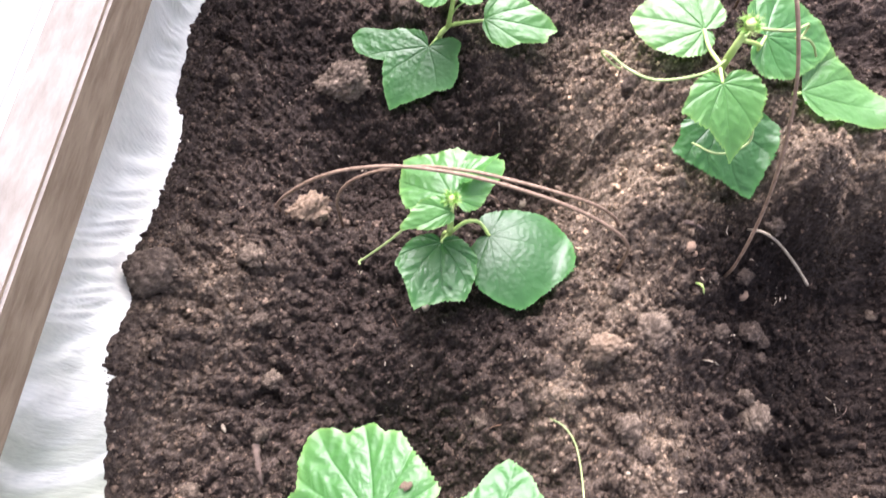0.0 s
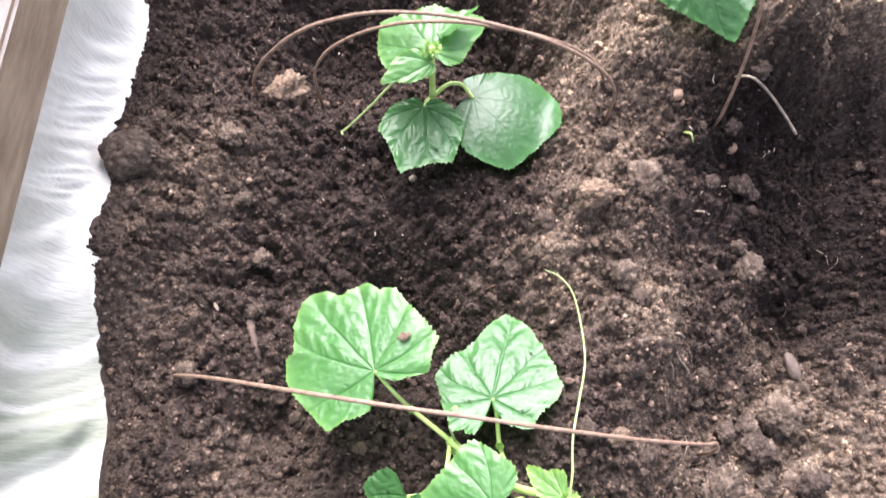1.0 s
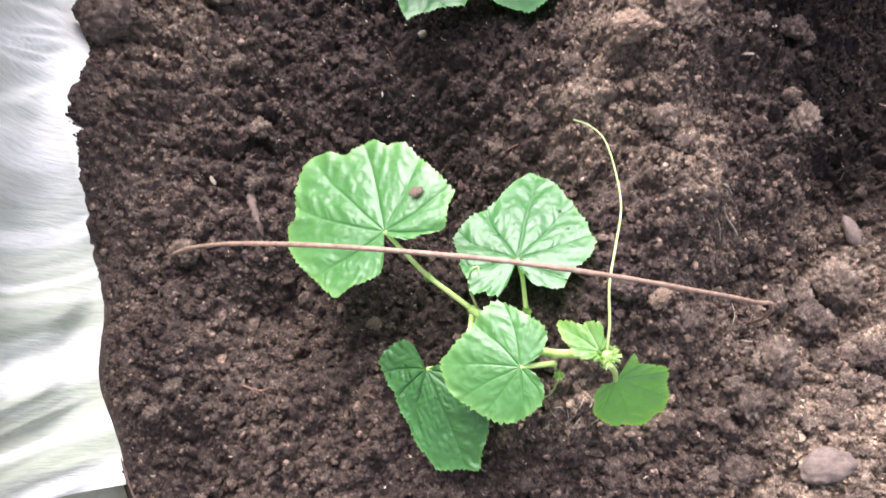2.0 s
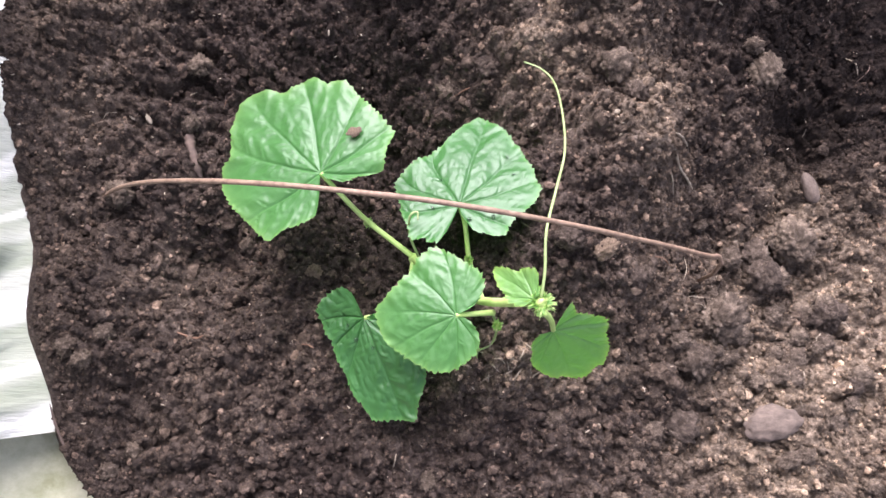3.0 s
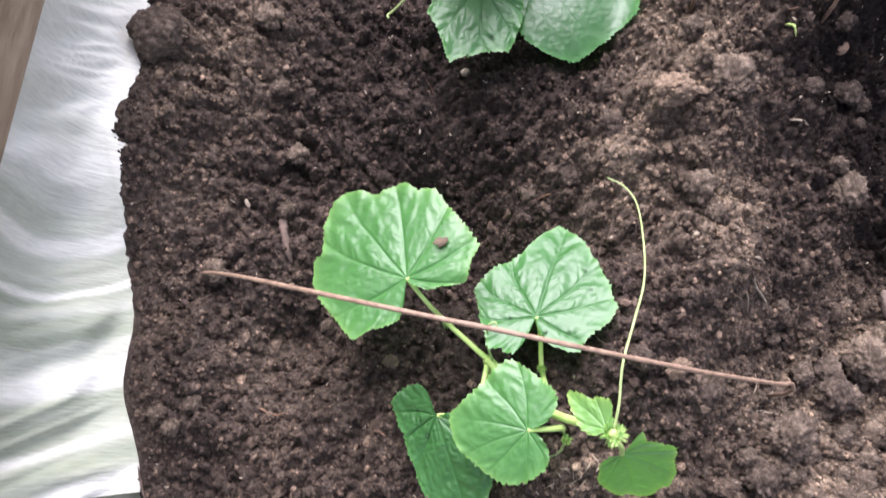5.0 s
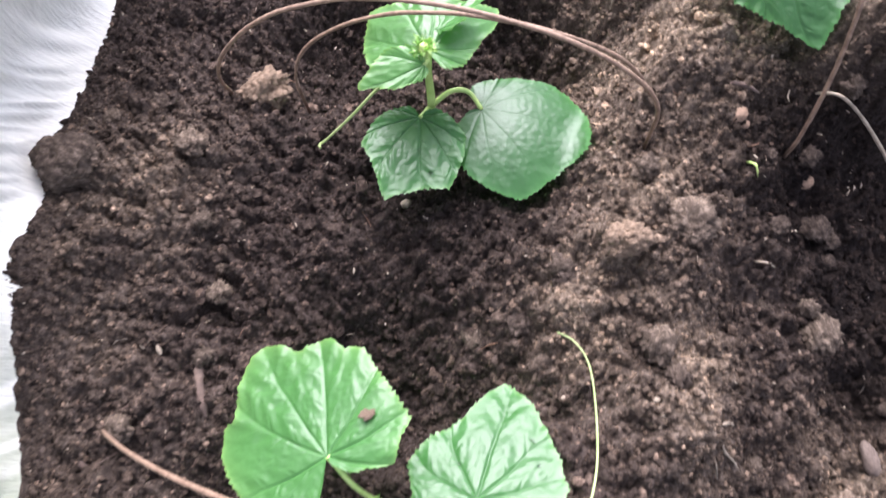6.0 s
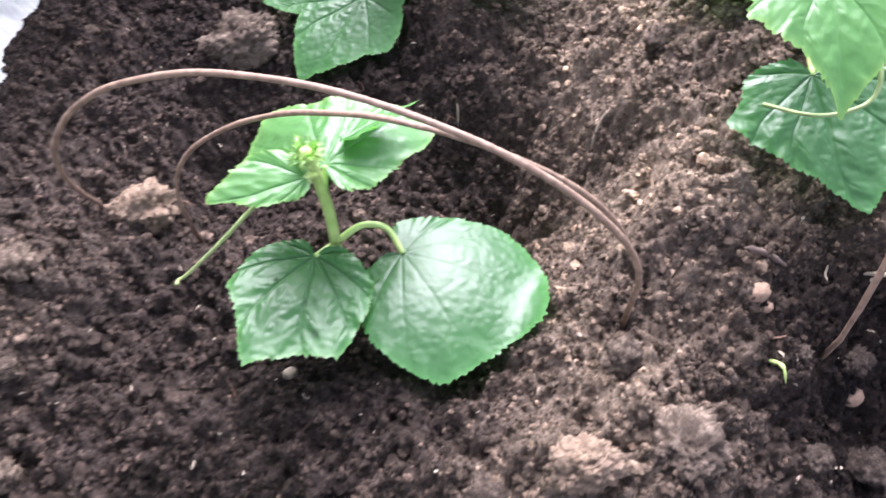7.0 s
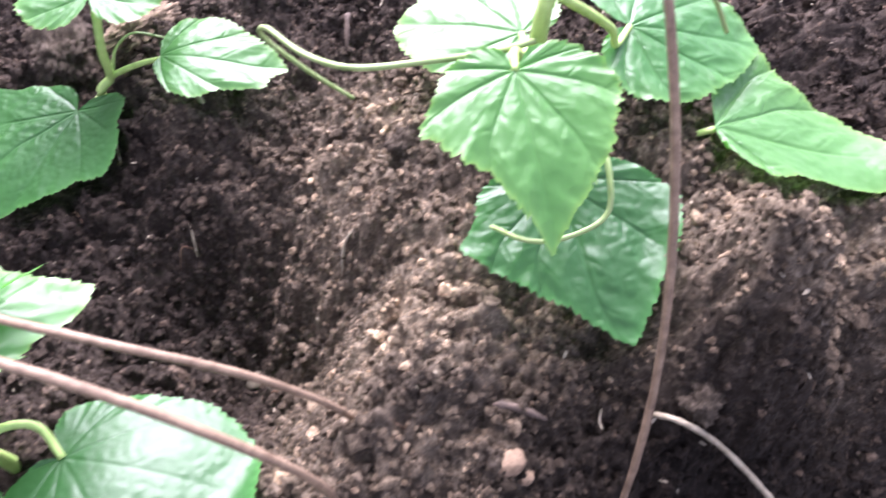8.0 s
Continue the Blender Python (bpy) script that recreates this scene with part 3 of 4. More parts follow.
add_leaf(bushy, ((0.045, 0.303, 0.115),), "broad pale green leaf bent like a tent", base=(0.046, 0.311, 0.126), tip=(0.050, 0.373, 0.122), up=(0.05, 0.10, 0.98), dome=0.03, tone=0.46, seed=9, tent=0.5,
    rim=[(-155, 8), (-135, 18), (-112, 22), (-90, 27), (-72, 32), (-60, 40), (-47, 62), (-40, 71), (-32, 63), (-20, 52), (-8, 50), (0, 53), (10, 50), (22, 51), (34, 58), (46, 66), (58, 58), (75, 50), (95, 43), (118, 30), (140, 18), (158, 8)])
add_leaf(bushy, None, "upright folded corner of a young leaf", base=(0.052, 0.328, 0.126), tip=(0.089, 0.354, 0.133), up=(-0.35, 0.35, 0.86), dome=0.05, tone=0.44, seed=19, cup=0.6,
    rim=[(-120, 5), (-80, 12), (-45, 19), (-18, 27), (-6, 38), (0, 45), (5, 36), (20, 27), (50, 18), (85, 11), (120, 5)])
add_leaf(bushy, ((0.045, 0.298, 0.135),), "small pointed pale green leaf", base=(0.045, 0.288, 0.145), tip=(0.002, 0.273, 0.140), up=(0.03, -0.30, 0.95), dome=0.08, tone=0.5, seed=10,
    rim=[(-120, 4), (-97, 9), (-80, 14), (-52, 22), (-41, 27), (-15, 36), (0, 47), (5, 34), (29, 19), (43, 13), (81, 8), (110, 4)])
bud(bushy, (0.045, 0.296, 0.152), 0.013, 40)
part("tendril", tube("tendril", smooth_line(((0.043, 0.298, 0.13), (0.022, 0.292, 0.125), (0.007, 0.292, 0.108), (-0.012, 0.285, 0.088), (-0.036, 0.278, 0.064), (-0.042, 0.276, 0.06), (-0.041, 0.272, 0.062))), 0.0013, TENDRIL, 0.7, 7), bushy)

low = thing("cucumber_plant", (0.036, 0.556, 0.0), "low cucumber plant with drooping leaves in a hollow", "cucumber plant", "cucumber plants in the bed")
part("stem", tube("stem", smooth_line(((0.036, 0.558, -0.02), (0.03, 0.548, 0.045), (0.039, 0.552, 0.06), (0.042, 0.55, 0.08), (0.046, 0.556, 0.105))), 0.0032, STALK, 0.75), low)
add_leaf(low, ((0.028, 0.547, 0.047),), "dark green leaf drooping over a hollow", base=(0.018, 0.535, 0.043), tip=(-0.005, 0.485, 0.022), up=(-0.10, -0.36, 0.92), dome=0.10, tone=0.25, seed=11, pucker=1.0,
    rim=[(-151, 11), (-136, 21), (-114, 31), (-93, 50), (-86, 81), (-77, 89), (-66, 83), (-52, 51), (-34, 60), (-17, 73), (-8, 83), (-2, 71), (11, 61), (31, 54), (50, 58), (68, 48), (83, 37), (106, 36), (121, 29), (139, 17), (152, 10)])
add_leaf(low, ((0.04, 0.553, 0.06), (0.054, 0.550, 0.068), (0.066, 0.547, 0.074)), "glossy rounded leaf lying on the soil", base=(0.078, 0.545, 0.078), tip=(0.155, 0.535, 0.066), up=(-0.02, -0.2, 0.98), dome=0.14, tone=0.45, seed=12,
    rim=[(-100, 6), (-78, 16), (-65, 28), (-46, 41), (-26, 48), (-17, 62), (-14, 71), (-7, 71), (0, 79), (8, 71), (20, 58), (36, 50), (58, 40), (82, 28), (100, 10)])
add_leaf(low, ((0.046, 0.556, 0.1),), "soft green leaf above the stem", base=(0.044, 0.562, 0.112), tip=(0.04, 0.63, 0.11), up=(0.0, -0.15, 0.98), dome=0.10, tone=0.45, seed=13,
    rim=[(-172, 8), (-158, 22), (-130, 34), (-95, 42), (-60, 40), (-35, 50), (0, 62), (35, 52), (60, 44), (95, 44), (130, 34), (158, 22), (172, 8)])
part("tendril", tube("tendril", smooth_line(((0.041, 0.552, 0.062), (0.046, 0.56, 0.075), (0.058, 0.566, 0.082), (0.075, 0.57, 0.075))), 0.001, TENDRIL, 0.6, 7), low)

tall = thing("cucumber_plant", (0.312, 0.452, 0.06), "larger cucumber plant with curling tendrils on a ridge", "cucumber plant", "cucumber plants in the bed")
part("stem", tube("stem", smooth_line(((0.314, 0.455, 0.04), (0.305, 0.45, 0.1), (0.285, 0.425, 0.155), (0.283, 0.42, 0.19), (0.292, 0.43, 0.21))), 0.0042, STALK, 0.75), tall)
add_leaf(tall, ((0.3, 0.44, 0.11),), "dark green leaf hanging low beneath another", base=(0.294, 0.399, 0.117), tip=(0.321, 0.329, 0.087), up=(0.02, -0.36, 0.93), dome=0.10, tone=0.17, seed=14, pucker=0.7,
    rim=[(-150, 10), (-128, 20), (-104, 34), (-97, 37), (-86, 40), (-79, 47), (-76, 55), (-62, 51), (-40, 51), (-19, 58), (-8, 69), (0, 81), (7, 74), (20, 64), (31, 62), (41, 59), (60, 55), (72, 44), (95, 26), (130, 16)])
add_leaf(tall, ((0.278, 0.415, 0.17), (0.27, 0.4, 0.188)), "pale green leaf drooping to a point", base=(0.268, 0.384, 0.192), tip=(0.278, 0.325, 0.165), up=(0.04, -0.30, 0.95), dome=0.06, droop=0.22, tone=0.5, seed=15,
    rim=[(-160, 8), (-140, 14), (-118, 18), (-98, 24), (-78, 31), (-63, 42), (-56, 40), (-36, 40), (-23, 40), (-11, 50), (-5, 55), (0, 66), (4, 59), (14, 52), (27, 46), (41, 43), (49, 39), (69, 38), (82, 34), (91, 30), (110, 22), (140, 10)])
add_leaf(tall, ((0.31, 0.448, 0.085), (0.335, 0.444, 0.088), (0.35, 0.44, 0.095)), "long pale leaf folded along one edge", base=(0.371, 0.423, 0.123), tip=(0.474, 0.404, 0.089), up=(0.26, -0.08, 0.95), dome=0.07, tone=0.5, seed=16, cup=0.25,
    rim=[(-100, 6), (-65, 15), (-55, 28), (-26, 42), (-18, 55), (-13, 74), (-9, 87), (0, 108), (10, 93), (22, 76), (34, 66), (45, 61), (60, 60), (71, 63), (77, 65), (82, 50), (90, 26), (100, 8)])
add_leaf(tall, ((0.288, 0.435, 0.15), (0.287, 0.465, 0.135)), "broad glossy leaf behind the stem", base=(0.288, 0.492, 0.128), tip=(0.222, 0.52, 0.095), up=(-0.2, -0.1, 0.97), dome=0.12, tone=0.5, seed=17,
    rim=[(-165, 8), (-140, 22), (-105, 34), (-70, 44), (-40, 54), (-15, 66), (0, 72), (18, 62), (40, 48), (70, 36), (105, 26), (140, 16), (165, 8)])
add_leaf(tall, ((0.292, 0.43, 0.19), (0.318, 0.445, 0.165), (0.325, 0.452, 0.15)), "green leaf turned down at its edge", base=(0.335, 0.468, 0.148), tip=(0.41, 0.478, 0.11), up=(0.25, -0.22, 0.94), dome=0.10, tone=0.4, seed=18,
    rim=[(-160, 8), (-135, 24), (-100, 38), (-68, 44), (-35, 52), (-12, 64), (0, 74), (15, 66), (40, 56), (75, 46), (110, 36), (140, 22), (160, 8)])
bud(tall, (0.290, 0.428, 0.212), 0.017, 60)
part("tendril", tube("tendril", smooth_line(((0.283, 0.42, 0.178), (0.262, 0.400, 0.188), (0.237, 0.388, 0.194), (0.211, 0.387, 0.193), (0.192, 0.401, 0.189), (0.177, 0.417, 0.189), (0.174, 0.423, 0.180), (0.188, 0.429, 0.158), (0.203, 0.445, 0.129))), 0.00135, TENDRIL, 0.7, 7), tall, "pale tendril looped back upon itself")
part("tendril", tube("tendril", smooth_line(((0.295, 0.43, 0.205), (0.31, 0.426, 0.208), (0.326, 0.424, 0.21), (0.342, 0.434, 0.205), (0.34, 0.43, 0.196), (0.332, 0.424, 0.2), (0.338, 0.42, 0.204), (0.35, 0.423, 0.192), (0.36, 0.424, 0.176))), 0.0014, TENDRIL, 0.7, 7), tall)
part("tendril", tube("tendril", smooth_line(((0.285, 0.42, 0.16), (0.302, 0.385, 0.16), (0.306, 0.366, 0.152), (0.304, 0.357, 0.142), (0.288, 0.35, 0.139), (0.274, 0.35, 0.138), (0.262, 0.368, 0.125))), 0.0013, TENDRIL, 0.7, 7), tall, "white-green tendril looped below a leaf")


# ---- wire hoops ----
def hoop(line, label):
    e = thing("wire_hoop", tuple(line[0]), label, "wire hoop", "wire hoops over the bed")
    s = np.linspace(0, 9, len(line))
    line = line + 0.0011 * np.stack([lattice(s, s * 0 + 0.5, 61), lattice(s, s * 0 + 0.5, 62), lattice(s * 1.7, s * 0 + 0.5, 63)], -1) * np.sin(np.linspace(0, math.pi, len(line)))[:, None] ** 0.3
    part("wire", tube("wire", line, 0.00155, WIRE, 1.0, 10, 0.06), e)
    return e


def into_soil(line, depth=0.04):
    a, b = line[0], line[-1]
    return np.vstack([a - [0, 0, depth], line, b - [0, 0, depth]])


hoop(into_soil(np.vstack([bezier(((-0.199, 0.066, 0.018), (-0.087, 0.035, 0.193), (-0.012, 0.001, 0.191), (0.085, 0.004, 0.210), (0.129, -0.025, 0.205), (0.252, -0.022, 0.050), (0.255, -0.018, 0.048)), 56), ((0.2585, -0.0185, 0.044), (0.262, -0.022, 0.036), (0.268, -0.024, 0.0))])), "thin rusty wire hoop arched over a cucumber plant")
hoop(into_soil(bezier(((-0.135, 0.350, 0.020), (-0.103, 0.266, 0.207), (-0.019, 0.368, 0.162), (0.032, 0.281, 0.228), (0.187, 0.258, 0.215), (0.199, 0.267, 0.108))), 0.06), "tall rusty wire hoop crossing a shorter one")
hoop(into_soil(bezier(((-0.071, 0.342, 0.032), (-0.081, 0.372, 0.128), (0.149, 0.336, 0.147), (0.039, 0.273, 0.196), (0.210, 0.302, 0.166), (0.205, 0.312, 0.043)))), "low rusty wire hoop crossing a taller one")
hoop(into_soil(np.vstack([bezier(((0.311, 0.273, 0.056), (0.337, 0.338, 0.218), (0.279, 0.400, 0.291), (0.296, 0.374, 0.310), (0.253, 0.458, 0.288), (0.334, 0.532, 0.298))), [[0.345, 0.56, 0.2], [0.35, 0.57, 0.1]]])), "rusty wire hoop rising high beside a plant")

# ---- fleece, beam and film beside the bed ----
def drape(lines, sink, folds, hem=0.0):
    """A sheet that hangs from under the beam down to the rim of the soil, with folds that run aslant."""
    y, k = np.meshgrid(lines, np.linspace(0, 1, 110), indexing="ij")
    first = np.exp(-(y - lines[0]) / 0.02)
    y = y + first * hem * (lattice(k * 6, k * 0 + 0.5, 15) - 1.2 * k)
    rim, top = edge(y), -0.297 + 0.095 * y
    x = rim + 0.03 + (top - rim - 0.03) * k - 0.035 * np.sin(math.pi * np.clip(k * 1.1, 0, 1))
    low = bed(rim, y)
    climb = (np.clip(k, 0.18, 1) - 0.18) / 0.82
    z = np.where(k < 0.18, low - 0.03 + k / 0.18 * 0.03, low + (0.215 - low) * (0.4 * climb + 0.6 * climb ** 1.9))
    run = y + k * 0.075 + 0.008 * lattice(y * 6, k * 3, 14)
    crease = 0.018 * lattice(run * 17, k * 1.6, 11) ** 2 + 0.007 * lattice(run * 37, k * 2.2, 12) + 0.005 * lattice(run * 75, k * 2.6, 22) + 0.012 * lattice(run * 8, k * 1.8, 13)
    for rate, seed, high in ((13, 18, 0.008), (27, 16, 0.008), (58, 17, 0.007), (120, 19, 0.0055)):
        fold = lattice(run * rate + 0.5 * lattice(y * 9, k * 4, seed + 30), k * 1.7, seed)
        crease = crease + high * np.clip(0.5 + lattice(run * 9, k * 3.1, seed + 60), 0, 1) * (1 - fold ** 2) ** 12
    tuck = np.clip((k - 0.16) / 0.3, 0, 1)
    crease = folds * crease * (0.06 + 0.94 * tuck * tuck * (3 - 2 * tuck)) * np.sin(math.pi * k) ** 0.4 * np.clip(1.15 - k, 0, 1) ** 0.5
    return np.stack([x + 0.003 - sink + 0.8 * crease, y, z - sink + 0.8 * crease], -1)


fleece = new("fleece_sheet", sheet("fleece_sheet", drape(steps(((-0.112, 0), (0.9, 0.0022), (2.2, 0.03), (6.0, 0.1))), 0, 1, 0.014), FLEECE))
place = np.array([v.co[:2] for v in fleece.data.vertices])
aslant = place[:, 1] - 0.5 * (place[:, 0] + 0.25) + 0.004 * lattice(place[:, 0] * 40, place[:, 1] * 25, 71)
# greyer green towards the near end, left white in slanting bands
grey_green = np.clip(1.0 - (place[:, 1] - 0.02) / 0.2, 0.04, 1) * (0.85 + 0.3 * lattice(aslant * 150, place[:, 0] * 12, 72))
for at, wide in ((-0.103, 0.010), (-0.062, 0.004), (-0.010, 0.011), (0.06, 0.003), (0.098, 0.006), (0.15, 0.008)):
    grey_green -= 0.95 * np.exp(-(np.abs(aslant - at) / wide) ** 3)
give(fleece.data, "thin", np.clip(grey_green, 0, 1))
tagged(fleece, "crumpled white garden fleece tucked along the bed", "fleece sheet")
under = new("plastic_sheet", sheet("plastic_sheet", drape(steps(((-6.0, 0), (-1.2, 0.1), (-0.45, 0.03), (0.9, 0.012), (2.2, 0.03), (6.0, 0.1))), 0.02, 0.25), OLIVE))
tagged(under, "pale greenish plastic sheet beneath the fleece", "plastic sheet")


def box_mesh(name, lo, hi, material, bevel=0.003):
    bm = bmesh.new()
    bmesh.ops.create_cube(bm, size=1)
    bmesh.ops.scale(bm, vec=[b - a for a, b in zip(lo, hi)], verts=bm.verts)
    bmesh.ops.translate(bm, vec=[(a + b) / 2 for a, b in zip(lo, hi)], verts=bm.verts)
    bmesh.ops.bevel(bm, geom=bm.edges, offset=bevel, segments=2, affect="EDGES")
    me = bpy.data.meshes.new(name)
    bm.to_mesh(me)
    bm.free()
    me.materials.append(material)
    return me


beam = new("timber_beam", box_mesh("timber_beam", (-0.047, -6, 0), (0, 6, 0.056), WOOD, 0.003))
beam.data.materials.append(GREYWOOD)
for face in beam.data.polygons:
    face.material_index = 1 if face.normal.z > 0.8 else 0
beam.matrix_world = pose(-0.267, 0, 0.186, 0, 0, -math.degrees(math.atan(0.095)))
tagged(beam, "brown wooden beam with greyed top along the edge of the bed", "beam")
film = new("wall_west", box_mesh("wall_west", (-0.02, -6, -0.1), (0, 6, 0.9), FILM, 0.002))
film.matrix_world = pose(-0.6, 0, 0, 0, 0, -math.degrees(math.atan(0.095)))
tagged(film, "milky white plastic greenhouse film", "film wall", kind="structure")
path = new("path", box_mesh("path", (-14, -14, -0.14), (-0.24, 14, -0.1), FILM, 0.002))
path.matrix_world = pose(0, 0, 0, 0, 0, -math.degrees(math.atan(0.095)))
tagged(path, "pale covered path beside the bed", "path", kind="structure")


# ---- clods, pebbles and litter on the soil ----
CLODS = [lump_mesh("soil_clod", 0.46, k, CLOD, 4, 1.0) for k in range(6)]
LARGE = [lump_mesh("soil_clod", 0.40, k, CLOD, 5, 0.65) for k in range(6)]
TANS = [lump_mesh("tan_clod", 0.44, 20 + k, TANCLOD, 5, 0.6) for k in range(2)]
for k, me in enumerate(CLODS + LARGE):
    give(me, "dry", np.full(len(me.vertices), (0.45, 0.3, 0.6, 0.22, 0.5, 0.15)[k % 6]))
PEBBLES = [lump_mesh("pebble", 0.22, 40 + k, m, 3) for k, m in enumerate((STONE, UMBER, PALE))]


def lump(name, me, x, y, size, shape, label, category, group, turn=0.0, sink=0.3):
    o = new(name, me)
    z = float(soil_height(np.array([x]), np.array([y]))[0])
    o.matrix_world = Matrix.Translation((x, y, z + size * shape[2] * (1 - 2 * sink))) @ pose(0, 0, 0, 12 * math.sin(turn * 3), 9 * math.cos(turn * 5), math.degrees(turn)) @ Matrix.Diagonal((size * shape[0], size * shape[1], size * shape[2], 1))
    return tagged(o, label, category, group)


def clod(x, y, size, shape=(1, 0.85, 0.75), label="rough dark brown clod of soil on the bed", k=0, sink=0.3):
    return lump("soil_clod", (LARGE if size > 0.0135 else CLODS)[k % 6], x, y, size, shape, label, "soil clod", "soil clods", 1.7 * k, sink)


def pebble(x, y, size, kind, shape=(1, 0.8, 0.65), label="small tan pebble lying on soil", turn=0.4):
    return lump("pebble", PEBBLES[kind], x, y, size, shape, label, "pebble", "pebbles", turn, 0.2)


big = lump_mesh("soil_clod", 0.24, 3, CLOD, 5, 0.5)
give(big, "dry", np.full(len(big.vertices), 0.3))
lump("soil_clod", big, -0.236, 0.262, 0.0205, (1.1, 1.0, 0.9), "large rounded dark clod resting against the fleece", "soil clod", "soil clods", 0.5, 0.22)
lump("soil_clod", TANS[0], -0.103, 0.346, 0.017, (1, 0.85, 0.9), "knobbly light brown clod near a wire", "soil clod", "soil clods", 0.4)
lump("soil_clod", TANS[1], 0.176, 0.186, 0.0115, (1.15, 0.85, 0.85), "tan fibrous clod on the ridge", "soil clod", "soil clods", 0.3, 0.2)
clod(0.222, 0.205, 0.015, (1.1, 1, 0.8), "rounded brown clod on the ridge", 2)
clod(-0.186, 0.066, 0.0085, (1, 1, 0.95), "small round clod at the foot of a wire", 2, 0.1)
clod(-0.011, 0.6, 0.02, (1.4, 0.9, 0.9), "large clod behind a low plant", 3)
lump("soil_clod", TANS[0], 0.045, 0.612, 0.018, (1.5, 0.8, 0.6), "flat tan clod behind a low plant", "soil clod", "soil clods", 1.2)
clod(-0.075, 0.505, 0.019, (1.3, 1, 0.8), k=4)
for k, (cx, cy, size) in enumerate(((0.304, -0.005, 0.008), (0.329, -0.002, 0.012), (0.364, 0.009, 0.019), (0.333, -0.022, 0.011), (0.281, -0.036, 0.006), (0.387, -0.055, 0.016), (0.281, -0.056, 0.015), (0.257, -0.088, 0.012), (0.309, -0.107, 0.008),
        (0.239, -0.136, 0.012), (0.214, -0.141, 0.008), (0.345, 0.228, 0.009), (0.347, 0.15, 0.01), (0.207, 0.1, 0.008), (0.34, 0.144, 0.011), (0.106, 0.142, 0.009), (0.197, 0.122, 0.011), (0.331, 0.274, 0.006), (-0.218, -0.05, 0.007), (0.35, 0.312, 0.008), (-0.15, 0.285, 0.01), (-0.185, 0.33, 0.009), (0.075, 0.135, 0.008), (0.14, 0.17, 0.009))):
    clod(cx, cy, size, (1 + 0.2 * math.sin(k * 2.3), 0.9, 0.72 + 0.1 * math.cos(k)), "weathered brown clod of dry soil", k)
lump("pebble", lump_mesh("pebble", 0.2, 47, UMBER, 4, 0.4), 0.315, -0.141, 0.018, (1.25, 0.75, 0.42), "flat brown stone on the path soil", "pebble", "pebbles", 0.1, 0.2)
lump("pebble", PEBBLES[1], 0.389, 0.056, 0.011, (0.6, 1.25, 0.45), "upright brown stone chip among crumbs", "pebble", "pebbles", 0.3, 0.1)
pebble(0.265, 0.287, 0.0068, 0, label="small orange pebble on the ridge")
pebble(0.272, 0.283, 0.0035, 0)
pebble(0.125, 0.391, 0.0065, 2, (1.2, 0.8, 0.6), "pale stone below the bank")
pebble(0.02, 0.243, 0.0042, 2, label="tiny white pebble beneath a leaf")
lump("pebble", TANS[0], -0.035, -0.006, 0.0048, (1, 1, 0.95), "small round brown pebble", "pebble", "pebbles", 0.4, 0.2)
pebble(0.192, 0.085, 0.0024, 2, label="tiny white grit in soil")
pebble(0.136, 0.089, 0.0022, 2, label="tiny white grit in soil")
pebble(-0.162, 0.125, 0.003, 2, (0.6, 1.4, 0.6), "tiny white grit in soil")
pebble(0.1, 0.528, 0.005, 2, (0.5, 1.6, 0.4), "pale splinter in soil")
pebble(0.335, 0.262, 0.0065, 0, label="pinkish round pebble at a wire's foot")

# more clods, thinning out over the bed
extra = np.random.default_rng(11)
for k in range(70):
    cx, cy = extra.uniform(-0.23, 0.5), extra.uniform(-0.25, 0.7)
    size, flat = extra.uniform(0.0045, 0.0085), (1, extra.uniform(0.7, 1), extra.uniform(0.6, 0.9))
    if min(math.hypot(cx - lx, cy - ly) for lx, ly in RESTING) < 0.045:
        continue
    clod(cx, cy, size, flat, "small dark crumbling clod of soil", k)


def strand(name, points, radius, material, label, category, tip=0.7, lift=0.6):
    """A twig, straw or root on the soil, through places in plan (x, y, height over the soil)."""
    line = [(px, py, float(soil_height(np.array([px]), np.array([py]))[0]) + radius * lift + pz) for px, py, pz in points]
    o = new(name, tube(name, smooth_line(line), radius, material, tip, 6, 0.22, True))
    return tagged(o, label, category)


root = new("twig", tube("twig", smooth_line(((0.328, 0.312, 0.060), (0.338, 0.302, 0.073), (0.36, 0.298, 0.054), (0.385, 0.286, 0.028), (0.402, 0.273, 0.010))), 0.0012, PALE, 1.3, 8, 0.1))
tagged(root, "bare pale root sticking out of a bank", "twig")
strand("twig", ((-0.203, 0.067, 0.001), (-0.192, 0.075, 0.002), (-0.181, 0.084, 0.002)), 0.003, BARK, "short brown stick near the fleece", "twig", 0.9)
strand("twig", ((-0.216, 0.045, 0.001), (-0.21, 0.04, 0.002), (-0.205, 0.036, 0.001)), 0.0026, BARK, "short brown stick near the fleece", "twig", 0.9)
strand("twig", ((-0.134, 0.118, 0.001), (-0.13, 0.098, 0.002), (-0.124, 0.076, 0.001)), 0.0042, BARK, "dark rotten stick half buried in soil", "twig", 0.8, 0.2)
strand("twig", ((0.26, 0.31, 0.002), (0.27, 0.308, 0.002), (0.283, 0.305, 0.001)), 0.0019, BARK, "bark piece lying on the ridge", "twig", 0.8)
strand("straw", ((0.283, 0.193, 0.003), (0.291, 0.191, 0.003), (0.299, 0.189, 0.002)), 0.0011, PALE, "bleached chip of straw", "straw", 0.8)
strand("straw", ((0.235, 0.071, 0.002), (0.248, 0.074, 0.003), (0.26, 0.075, 0.002)), 0.0011, PALE, "thin piece of dry straw", "straw", 0.8)
